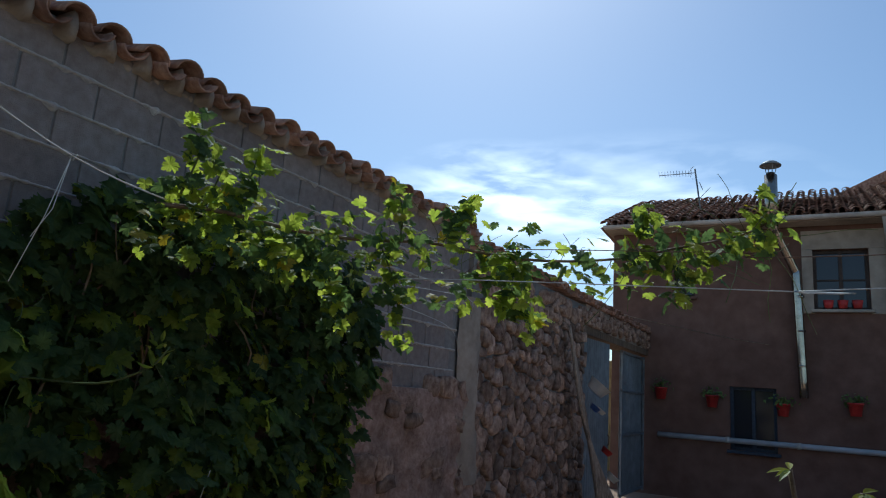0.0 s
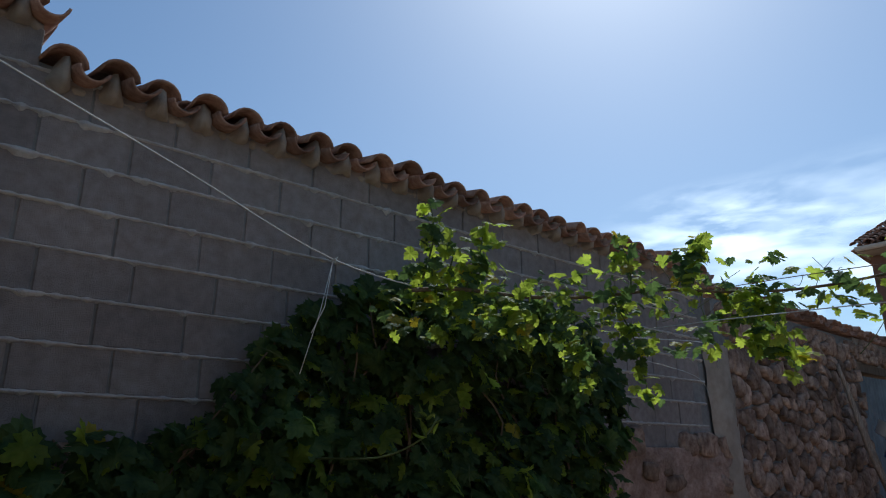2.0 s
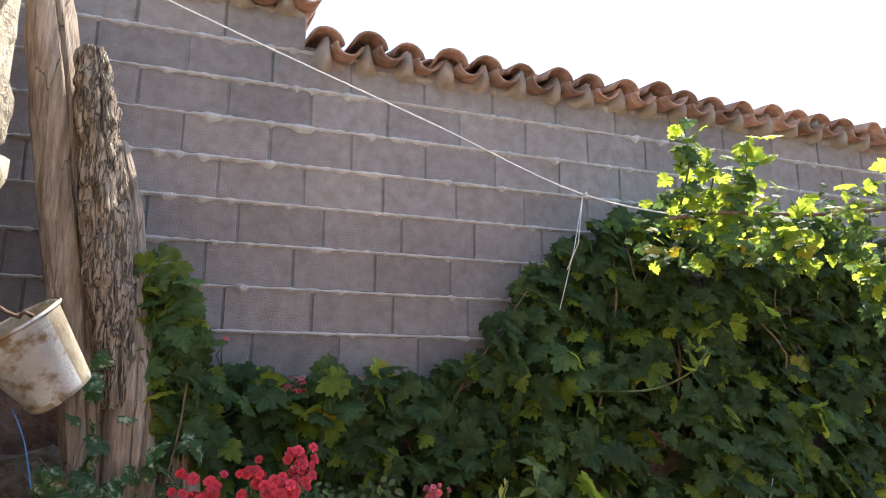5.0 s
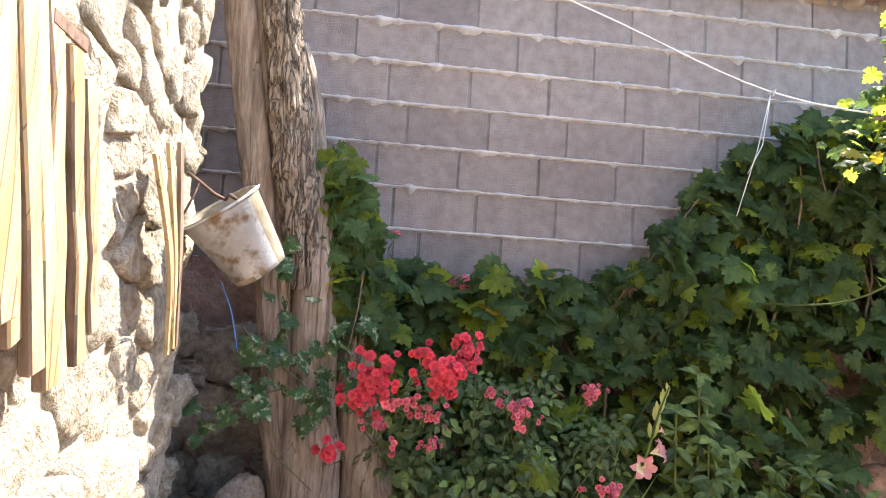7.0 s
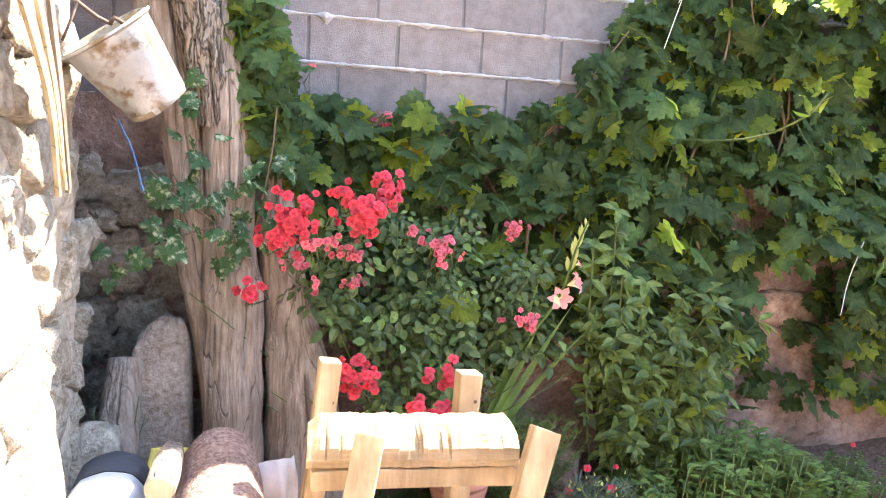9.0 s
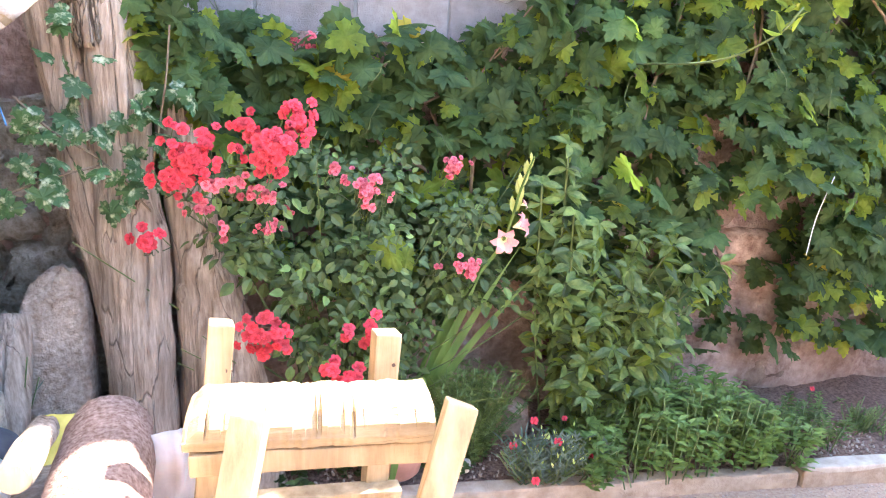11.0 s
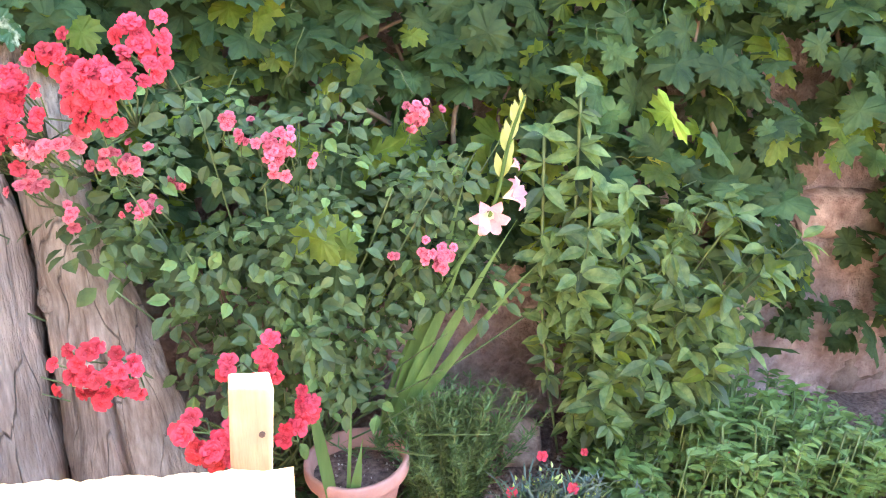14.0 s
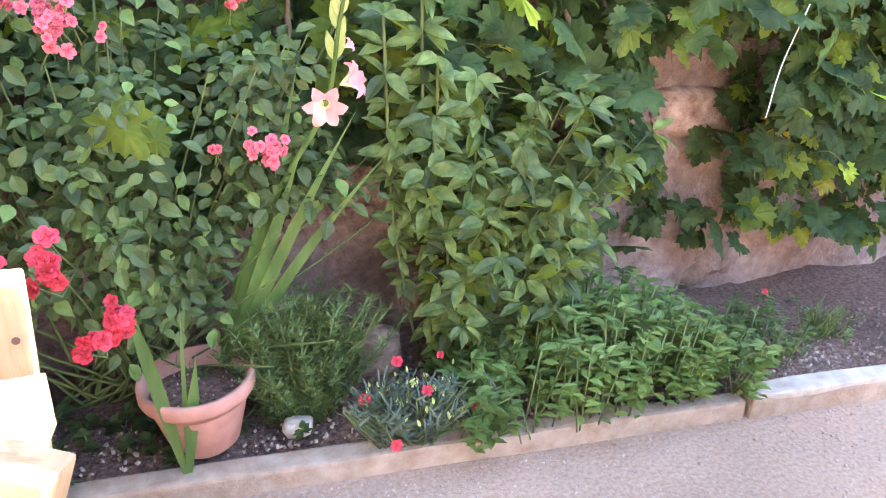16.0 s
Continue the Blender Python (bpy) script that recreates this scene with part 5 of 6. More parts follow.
for k in range(22):
    x = rng.uniform(1.9, 5.8)
    z0 = max(vine_low(x), 0.9)
    pts = [(x, -0.06, z0 + 0.3)]
    for s in range(5):
        x += rng.gauss(0, 0.18)
        pts.append((x, -0.08 - rng.random() * 0.22, z0 + (vine_top(min(max(x, 1.6), 6.2)) - z0) * (s + 1) / 5.2))
    canes.append((smooth_path(pts, 18), [0.011 - 0.0004 * i for i in range(19)], 6))
for x0 in (3.4,):
    canes.append((smooth_path([(x0, -0.08, 0.0), (x0 + 0.06, -0.07, 0.7), (x0 - 0.05, -0.06, 1.4), (x0 + 0.2, -0.06, 2.1), (x0 + 0.35, -0.08, 2.5)], 20), [0.02 - 0.0006 * i for i in range(21)], 8))
for k in range(34):
    x = rng.uniform(2.0, 5.6)
    z = rng.uniform(vine_low(x) + 0.2, vine_top(x) - 0.25)
    p = [Vector((x, -0.4, z))]
    d = Vector((rng.gauss(0, 0.03), -0.012, rng.gauss(0.0, 0.03)))
    for q in range(5):
        p.append(p[-1] + d * 0.8)
        d += Vector((rng.gauss(0, 0.022), rng.gauss(0, 0.008), rng.gauss(0, 0.022)))
    tendrils.append((smooth_path(p, 14), 0.0018, 4))
tagged(part("tendril", tubes("tendril", tendrils, M["stem"]), vine), kind="stuff")
tagged(part("cane", tubes("cane", canes, M["cane"]), vine), kind="stuff")

# the arm that runs along the wire, in the sun
arm = empty("young_grapevine", (3.8, -0.85, 2.6))
tagged(arm, label="sunlit arm of young vine leaves trained along the wire", category="vine")
ARM = [(3.72, -0.78, 2.56), (4.0, -0.85, 2.6), (4.5, -0.92, 2.62), (4.9, -1.05, 2.66), (5.2, -1.3, 2.7), (5.36, -1.6, 2.66), (5.44, -1.95, 2.62), (5.45, -2.35, 2.62), (5.32, -2.7, 2.64), (5.2, -3.0, 2.66), (5.1, -3.15, 2.70)]
line = smooth_path(ARM, 60)
tagged(part("cane", tubes("cane", [(line, [0.012 - 0.00012 * i for i in range(61)], 6)], M["cane"]), arm), kind="stuff")
poses = []
shoots = []
for i in range(860):
    u = rng.random()
    if u > 0.6 and noise.noise(Vector((u * 22, 0, 3))) < -0.05:
        continue
    c = line[int(u * 60)]
    fat = 1.0 - 0.45 * max(0, (u - 0.75) / 0.25)
    hang = 0.11 if u < 0.3 else 0.18 if u < 0.62 else 0.10
    off = Vector((near(0.07), near(0.07), (near(hang) - hang * 0.4) * fat))
    poses.append((tuple(c + off), leaf_turn((-0.35, -0.5, 0.7), 0.6, rng, 0.6), rng.uniform(0.038, 0.088)))
for base, tip, n in (((3.78, -0.84, 2.62), (3.78, -0.9, 3.0), 40), ((3.92, -0.84, 2.62), (3.9, -0.9, 2.86), 18), ((4.05, -0.85, 2.6), (4.17, -0.88, 3.0), 34), ((5.05, -1.2, 2.7), (5.0, -1.15, 3.02), 30), ((5.2, -1.4, 2.7), (5.3, -1.5, 3.0), 40),
                     ((5.4, -1.75, 2.65), (5.53, -1.85, 2.2), 45), ((5.4, -1.6, 2.65), (5.45, -1.7, 2.3), 40), ((5.3, -2.5, 2.65), (5.3, -2.55, 2.86), 25), ((5.3, -2.65, 2.63), (5.33, -2.7, 2.35), 30),
                     ((4.6, -0.95, 2.6), (4.75, -1.0, 2.1), 40), ((5.0, -1.1, 2.65), (5.2, -1.15, 2.12), 40), ((5.1, -3.1, 2.7), (5.1, -3.14, 2.82), 9), ((4.2, -0.9, 2.6), (4.25, -0.98, 2.3), 30)):
    pts = smooth_path([base, (Vector(base) + Vector(tip)) / 2 + Vector((0.03, -0.02, 0.02)), tip], 10)
    shoots.append((pts, [0.006 - 0.0004 * i for i in range(11)], 5))
    for k in range(n):
        c = pts[rng.randrange(11)]
        poses.append((tuple(c + Vector((near(0.04), near(0.04), near(0.03)))), leaf_turn((-0.35, -0.5, 0.7), 0.5, rng, 0.6), rng.uniform(0.045, 0.10)))
leafy(arm, GLEAF, poses, [(M["vine_young"], 0.55), (M["vine_leaf"], 0.42), (M["yellow_leaf"], 0.03)], rng, 190, "sunlit young lobed leaves")
for k in range(40):
    c = line[rng.randrange(20, 61)]
    p = [c]
    d = Vector((rng.gauss(0, 0.05), rng.gauss(0, 0.05), rng.gauss(-0.02, 0.04)))
    for s in range(5):
        p.append(p[-1] + d * 0.6)
        d += Vector((rng.gauss(0, 0.04), rng.gauss(0, 0.04), rng.gauss(0, 0.04)))
    shoots.append((smooth_path(p, 10), 0.0018, 4))
tagged(part("shoot", tubes("shoot", shoots, M["stem"]), arm), kind="stuff")
# a young bright shoot standing out from the mass
sprig = empty("vine_sprig", (3.42, -1.0, 1.8))
tagged(sprig, label="pale young vine tip standing out of the leaves", category="vine shoot")
tagged(part("stem", tubes("stem", [(smooth_path([(3.4, -0.55, 1.78), (3.42, -1.0, 1.78), (3.46, -1.22, 1.85), (3.5, -1.27, 1.93)], 12), 0.004, 5)], M["stem"]), sprig), kind="stuff")
g = random.Random(1)
tagged(part("foliage", foliage("foliage", oval_leaf(0.35), [((3.47 + g.gauss(0, 0.015), -1.24 + g.gauss(0, 0.02), 1.85 + 0.1 * g.random()), leaf_turn((-0.2, -0.8, 0.3), -0.6, g, 0.7), g.uniform(0.03, 0.07)) for _ in range(14)], M["vine_young"]), sprig), kind="stuff")

for at, size, kind in (((2.40, -0.66, 1.10), 0.13, "vine_young"), ((2.43, -0.63, 1.02), 0.15, "vine_leaf"), ((2.47, -0.66, 1.06), 0.08, "vine_young")):
    turn = leaf_turn((0.05, -0.9, 0.3), 0.9, random.Random(3), 0.1).to_4x4()
    part("leaf", mesh("leaf", GLEAF[0], GLEAF[1], M[kind]), vine, Matrix.Translation(at) @ turn @ Matrix.Diagonal((size, size, size, 1)))

# the vine's offshoot by the trunk
off = empty("vine_offshoot", (1.6, -0.4, 0.06))
tagged(off, label="small vine climbing beside the weathered trunk", category="vine")
poses = []
for i in range(260):
    t = rng.random()
    x = 1.53 + 0.22 * (1 - t) + rng.gauss(0, 0.07)
    z = 1.55 + 0.72 * t + rng.gauss(0, 0.04)
    poses.append(((x, -0.42 - rng.random() * 0.15, z), leaf_turn((0.1, -0.8, 0.4), 0.7, rng, 0.45), rng.uniform(0.06, 0.115)))
leafy(off, GLEAF, poses, [(M["vine_leaf"], 0.8), (M["vine_young"], 0.2)], rng, 90)
tagged(part("cane", tubes("cane", [(smooth_path([(1.78, -0.4, 0.9), (1.72, -0.42, 1.5), (1.6, -0.44, 1.9), (1.52, -0.45, 2.28)], 14), 0.006, 5)], M["cane"]), off), kind="stuff")

# ---- variegated ivy on the trunk ----
ivy = empty("variegated_ivy", (1.4, -0.6, 0.06))
tagged(ivy, label="sparse cream-edged ivy trailing over the trunk", category="ivy")
IV = [[(1.62, -0.62, 1.2), (1.5, -0.66, 1.36), (1.36, -0.68, 1.46), (1.27, -0.7, 1.56)], [(1.5, -0.66, 1.36), (1.3, -0.72, 1.3), (1.17, -0.75, 1.22)], [(1.62, -0.6, 1.3), (1.68, -0.62, 1.6), (1.7, -0.6, 1.8)], [(1.45, -0.64, 1.4), (1.42, -0.64, 1.7), (1.43, -0.64, 1.84)]]
runs, poses = [], []
for r in IV:
    pts = smooth_path(r, 14)
    runs.append((pts, 0.0035, 5))
    for k in range(14):
        c = pts[rng.randrange(15)] + Vector((near(0.055), -abs(near(0.03)), near(0.055)))
        poses.append((tuple(c), leaf_turn((0.1, -0.85, 0.35), 0.5, rng, 0.5), rng.uniform(0.05, 0.085)))
leafy(ivy, GLEAF, poses, [(M["ivy_leaf"], 1.0)], rng, 90)
tagged(part("stem", tubes("stem", runs, M["cane"]), ivy), kind="stuff")

# ---- rose bush ----
rose = empty("rose_bush", (2.2, -0.35, 0.06))
tagged(rose, label="bushy rose with dense dark leaves and red flower clusters", category="rose bush")
RLEAF = oval_leaf(0.62, 0.15)
poses, runs = [], []
for k in range(60):
    x = rng.uniform(1.85, 2.85)
    tip = Vector((x + rng.gauss(0, 0.25), -0.35 - rng.random() * 0.42, rng.uniform(0.45, 1.42)))
    pts = smooth_path([(2.3 + rng.gauss(0, 0.12), -0.25, 0.08), ((2.3 + tip.x) / 2, -0.38, tip.z * 0.55), tip], 14)
    runs.append((pts, [0.006 - 0.0003 * i for i in range(15)], 5))
n = 0
while n < 480:
    x, z = rng.uniform(1.72, 3.0), rng.uniform(0.16, 1.48)
    top = float(np.interp(x, [1.72, 1.9, 2.3, 2.7, 3.0], [1.2, 1.45, 1.42, 1.3, 1.0]))
    low = float(np.interp(x, [1.72, 1.95, 2.1, 2.3, 2.75, 3.0], [1.12, 0.98, 0.66, 0.44, 0.5, 0.8]))
    top += 0.16 * noise.noise(Vector((x * 6, 3, 1)))
    if not low < z < top or noise.noise(Vector((x * 4.5, z * 4.5, 2))) < rng.uniform(-0.5, 0.05) or z > 1.12 and rng.random() < 0.55 or x > 2.62 and z < 0.8:
        continue
    n += 1
    y = -0.3 - 0.42 * rng.random() ** 0.7 * (0.6 + 0.4 * math.sin(math.pi * (z - 0.1) / 1.4))
    if x > 2.15 and z < 0.8 or x > 2.55:
        y = max(y, -0.48 + rng.uniform(-0.03, 0.03))
    c = Vector((x, y, z))
    d = Vector((rng.gauss(0, 1), rng.gauss(-0.5, 0.5), rng.gauss(-0.3, 0.5))).normalized()
    s = rng.uniform(0.038, 0.066)
    face = leaf_turn((0, -0.6, 0.75), 0.4, rng, 0.35)
    tip_way = face.col[1]
    side_way = face.col[0]
    for q, (along, across, yaw) in enumerate(((1.0, 0, 0), (0.55, 0.3, 60), (0.55, -0.3, -60), (0.05, 0.3, 65), (0.05, -0.3, -65))):
        p = c + tip_way * along * s * 1.5 + side_way * across * s * 0.4
        poses.append((tuple(p), face @ Matrix.Rotation(radians(-yaw), 3, "Z"), s * (1.0 if q == 0 else 0.85)))
leafy(rose, RLEAF, poses, [(M["rose_leaf"], 0.93), (M["low_leaf"], 0.12)], rng, 190, "dense small oval leaves")
tagged(part("stem", tubes("stem", runs, M["stem"]), rose), kind="stuff")


def rosette(mat, seed):
    """A small ruffled double flower, facing +z."""
    g = random.Random(seed)
    V, F = [], []
    for ring, (count, r, lift, size) in enumerate(((6, 0.30, 0.12, 0.62), (6, 0.20, 0.24, 0.52), (5, 0.10, 0.34, 0.42), (3, 0.03, 0.42, 0.28))):
        for k in range(count):
            a = 2 * math.pi * (k + 0.5 * ring) / count + g.gauss(0, 0.15)
            ca, sa = math.cos(a), math.sin(a)
            b = len(V)
            for u, w, h in ((0.0, 0.12, 0.0), (0.5, 0.5, 0.12), (0.9, 0.55, 0.22 + g.gauss(0, 0.05)), (1.05, 0.2, 0.16 + g.gauss(0, 0.06))):
                for sgn in (-1, 1):
                    rad = r * 0.4 + u * size
                    t = sgn * w * size * 0.75
                    V.append((ca * rad - sa * t, sa * rad + ca * t, lift + h * (1.2 - 0.2 * ring) + g.gauss(0, 0.015)))
            for s in range(3):
                F.append((b + 2 * s, b + 2 * s + 1, b + 2 * s + 3, b + 2 * s + 2))
    return mesh("flower", V, F, mat, True)


REDS = [rosette(M["red_petal"], i) for i in range(4)]
PINKS = [rosette(M["pink_petal"], i + 9) for i in range(3)]
CLUSTERS = [((1.777, -0.76, 1.405), 0.095, 0.075, 46, REDS), ((1.72, -0.74, 1.33), 0.05, 0.06, 14, REDS), ((2.018, -0.90, 1.45), 0.08, 0.055, 32, REDS), ((2.09, -0.84, 1.53), 0.03, 0.06, 14, REDS), ((1.935, -0.87, 1.515), 0.035, 0.04, 11, REDS),
            ((1.852, -0.76, 1.32), 0.10, 0.045, 18, PINKS), ((1.98, -0.70, 1.27), 0.10, 0.035, 11, PINKS), ((1.997, -0.63, 1.152), 0.035, 0.03, 8, PINKS), ((2.068, -0.58, 1.204), 0.02, 0.02, 3, PINKS), ((1.852, -0.69, 1.148), 0.03, 0.03, 4, PINKS), ((1.79, -0.72, 1.22), 0.05, 0.03, 6, PINKS),
            ((2.326, -0.70, 1.30), 0.06, 0.055, 24, PINKS), ((2.22, -0.66, 1.36), 0.05, 0.025, 5, PINKS), ((2.70, -0.46, 1.36), 0.045, 0.04, 12, PINKS), ((2.735, -0.62, 1.0), 0.035, 0.045, 14, PINKS),
            ((2.61, -0.62, 1.0), 0.01, 0.012, 2, PINKS), ((1.616, -0.70, 1.125), 0.045, 0.03, 10, REDS), ((1.988, -1.03, 0.915), 0.075, 0.055, 20, REDS), ((2.306, -1.02, 0.90), 0.018, 0.04, 7, REDS), ((2.227, -1.04, 0.91), 0.01, 0.012, 2, REDS),
            ((2.215, -1.17, 0.80), 0.05, 0.038, 12, REDS), ((2.16, -1.18, 0.85), 0.02, 0.02, 3, REDS), ((2.365, -0.80, 0.67), 0.035, 0.045, 10, REDS), ((2.33, -0.95, 0.70), 0.03, 0.025, 4, REDS), ((2.12, -0.17, 1.80), 0.06, 0.035, 9, PINKS), ((2.79, -0.10, 1.69), 0.012, 0.012, 2, PINKS), ((1.83, -0.42, 1.98), 0.012, 0.012, 2, PINKS)]
flower_stems = []
for c, rx, rz, count, kinds in CLUSTERS:
    for k in range(int(count * 1.5)):
        a, r = rng.random() * 2 * math.pi, min(1.5, abs(rng.gauss(0, 0.78)))
        p = Vector((c[0] + rx * r * math.cos(a), c[1] - rng.uniform(0, 0.05), c[2] + rz * r * math.sin(a)))
        up = Vector((math.cos(a) * r * 0.5 + rng.gauss(0, 0.3), -1, 0.35 + math.sin(a) * r * 0.4 + rng.gauss(0, 0.3))).normalized()
        s = rng.uniform(0.019, 0.029) if kinds is REDS else rng.uniform(0.013, 0.022)
        part("flower", rng.choice(kinds), rose, Matrix.Translation(p) @ up.to_track_quat("Z", "Y").to_matrix().to_4x4() @ pose(0, 0, 0, 0, 0, rng.uniform(0, 360)) @ Matrix.Diagonal((s, s, s, 1)))
        if k % 2 == 0:
            flower_stems.append(([p, p + Vector((rng.gauss(0, 0.02), 0.08, -0.06)), (c[0], min(c[1] + 0.2, -0.1), c[2] - 0.1)], 0.002, 4))
tagged(part("flower_stem", tubes("flower_stem", flower_stems, M["stem"]), rose), kind="stuff")

# ---- laurel bush ----
laurel = empty("laurel_bush", (3.45, -0.35, 0.06))
tagged(laurel, label="bushy laurel with long pointed mid-green leaves", category="bush")
LLEAF = oval_leaf(0.45, 0.18, 5)
poses, runs = [], []
for k in range(120):
    tip = Vector((3.46 + rng.gauss(0, 0.24), -0.48 + near(0.12), rng.uniform(0.3, 1.1)))
    if tip.x < (3.1 if tip.z > 0.7 else 3.2) or tip.x > 3.95:
        continue
    pts = smooth_path([(3.42 + rng.gauss(0, 0.05), -0.33, 0.05), (3.42 + (tip.x - 3.42) * 0.5, -0.36, tip.z * 0.55), tip], 12)
    runs.append((pts, [0.007 - 0.0004 * i for i in range(13)], 5))
    for i in range(4, 13):
        for q in range(3 if i < 12 else 6):
            w = Vector((rng.gauss(0, 1), rng.gauss(-0.3, 0.8), rng.gauss(0.1, 0.5))).normalized()
            nrm = Vector((rng.gauss(0, 0.45), -0.5 + rng.gauss(0, 0.3), 0.8)).normalized()
            w = (w - nrm * w.dot(nrm)).normalized()
            poses.append((tuple(pts[i] + w * 0.01), Matrix((w.cross(nrm), w, nrm)).transposed(), rng.uniform(0.055, 0.105)))
for x0, top in ((3.15, 1.46), (3.2, 1.2), (3.32, 1.14), (3.05, 1.3)):
    pts = smooth_path([(x0 + 0.2, -0.3, 0.1), (x0 + 0.06, -0.45, 0.7), (x0, -0.54, top)], 16)
    runs.append((pts, 0.005, 5))
    for i in range(5, 17):
        for q in range(6):
            w = Vector((rng.gauss(0, 1), rng.gauss(-0.3, 0.6), rng.gauss(0.1, 0.5))).normalized()
            nrm = Vector((rng.gauss(0, 0.4), -0.6, 0.75)).normalized()
            w = (w - nrm * w.dot(nrm)).normalized()
            poses.append((tuple(pts[i]), Matrix((w.cross(nrm), w, nrm)).transposed(), rng.uniform(0.05, 0.1)))
leafy(laurel, LLEAF, poses, [(M["laurel_leaf"], 0.72), (M["rose_leaf"], 0.2), (M["vine_young"], 0.08)], rng, 170, "long pointed leaves")
tagged(part("stem", tubes("stem", runs, M["stem"]), laurel), kind="stuff")

# ---- low shrubs along the kerb ----
def low_shrub(name, label, cx, rx, y0, y1, height, count, singles, leaf, mat, size, cat="shrub"):
    s = empty(name, (cx, (y0 + y1) / 2, 0.06))
    tagged(s, label=label, category=cat)
    poses, runs = [], []
    for k in range(count):
        bx, by = cx + rng.uniform(-1, 1) * rx, rng.uniform(y0, y1)
        h = height * (0.55 + 0.45 * rng.random()) * (1 - 0.5 * ((bx - cx) / rx) ** 2)
        tip = Vector((bx + rng.gauss(0, 0.04), by + rng.gauss(-0.02, 0.03), 0.08 + h))
        runs.append(([(bx, by, 0.06), tip], 0.003, 4))
        for q in range(15):
            a = rng.random() * 6.28
            up = rng.uniform(0.05, 0.6)
            w = Vector((math.cos(a), math.sin(a), up)).normalized()
            nrm = Vector((-math.cos(a) * up, -math.sin(a) * up, 1)).normalized()
            p = tip - Vector((0, 0, rng.random() ** 1.3 * h * 0.92))
            poses.append((tuple(p), Matrix((w.cross(nrm), w, nrm)).transposed(), size * rng.uniform(0.7, 1.25)))
    leafy(s, leaf, poses, [(mat, 1.0)], rng, singles)
    tagged(part("stem", tubes("stem", runs, M["stem"]), s), kind="stuff")
    return s


low_shrub("low_shrub", "low fresh green shrub spilling over the kerb", 3.8, 0.52, -0.80, -0.32, 0.36, 330, 140, oval_leaf(0.52, 0.12), M["low_leaf"], 0.05)
low_shrub("small_shrub", "sparse small green shrub by the kerb", 4.45, 0.22, -0.70, -0.35, 0.2, 34, 30, oval_leaf(0.45, 0.1), M["laurel_leaf"], 0.04)
low_shrub("weed_patch", "patch of low weeds on the soil", 4.75, 0.25, -0.65, -0.25, 0.08, 40, 0, oval_leaf(0.4, 0.1), M["low_leaf"], 0.025, "weeds")
low_shrub("creeping_weeds", "small round-leaved weeds beside the pot", 2.2, 0.24, -0.6, -0.32, 0.07, 26, 30, oval_leaf(0.8, 0.05), M["rose_leaf"], 0.035, "weeds")
low_shrub("fallen_leaves_plant", "low leafy growth under the rose", 2.62, 0.2, -0.62, -0.3, 0.06, 16, 0, oval_leaf(0.6, 0.1), M["rose_leaf"], 0.03, "weeds")


def tuft(name, label, cx, cy, rx, ry, height, stems, per, mat, size, cat="plant", rise=(0.4, 1.3)):
    """Upright stems set with needles."""
    s = empty(name, (cx, cy, 0.06))
    tagged(s, label=label, category=cat)
    poses, runs = [], []
    for k in range(stems):
        bx, by = cx + rng.gauss(0, rx * 0.3), cy + rng.gauss(0, ry * 0.3)
        tip = Vector((bx + rng.gauss(0, rx * 0.6), by + rng.gauss(-0.02, ry * 0.6), 0.08 + height * rng.uniform(0.5, 1.0)))
        pts = smooth_path([(bx, by, 0.06), ((bx + tip.x) / 2, (by + tip.y) / 2, tip.z * 0.6), tip], 10)
        runs.append((pts, 0.0025, 4))
        for q in range(per):
            a = rng.random() * 6.28
            w = Vector((math.cos(a), math.sin(a), rng.uniform(*rise))).normalized()
            nrm = w.orthogonal().normalized()
            poses.append((tuple(pts[rng.randrange(1, 11)]), Matrix((w.cross(nrm), w, nrm)).transposed(), size * rng.uniform(0.7, 1.2)))
    tagged(part("stem", tubes("stem", runs, M["stem"]), s), kind="stuff")
    tagged(part("foliage", foliage("foliage", needle(), poses, mat), s), kind="stuff")
    return s


tuft("rosemary_bush", "upright rosemary bush with fine needles", 2.82, -0.48, 0.17, 0.09, 0.42, 120, 110, M["rosemary"], 0.038, rise=(0.15, 1.0))
dianthus = tuft("carnation_plant", "grey-green carnation tuft with red flowers", 3.12, -0.68, 0.17, 0.08, 0.2, 150, 12, M["pink_leaf"], 0.05)
for p in ((3.137, -0.725, 0.265), (3.03, -0.775, 0.13), (2.96, -0.68, 0.24), (3.08, -0.6, 0.30), (3.22, -0.6, 0.3), (3.28, -0.75, 0.2), (4.55, -0.55, 0.32), (3.65, -0.7, 0.32)):
    s = 0.017 if p[0] > 3.15 else 0.024
    part("flower", REDS[0], dianthus, Matrix.Translation(p) @ Vector((-0.2, -0.8, 0.7)).to_track_quat("Z", "Y").to_matrix().to_4x4() @ Matrix.Diagonal((s, s, s, 1)))
poses = [((3.12 + rng.gauss(0, 0.09), -0.68 + rng.gauss(0, 0.05), 0.16 + rng.random() * 0.12), leaf_turn((0, -1, 0.2), -1, rng, 0.2), rng.uniform(0.018, 0.026)) for _ in range(60)]
tagged(part("buds", foliage("buds", oval_leaf(0.45), poses, M["bud"]), dianthus), kind="stuff")
tuft("dry_grass", "sparse thin grass tufts on the soil", 4.9, -0.55, 0.12, 0.1, 0.13, 40, 4, M["rosemary"], 0.03, cat="grass")
tuft("spiky_grass", "thin grey grass at the trunk's foot", 1.1, -0.62, 0.1, 0.08, 0.75, 10, 3, M["pink_leaf"], 0.06, cat="grass")

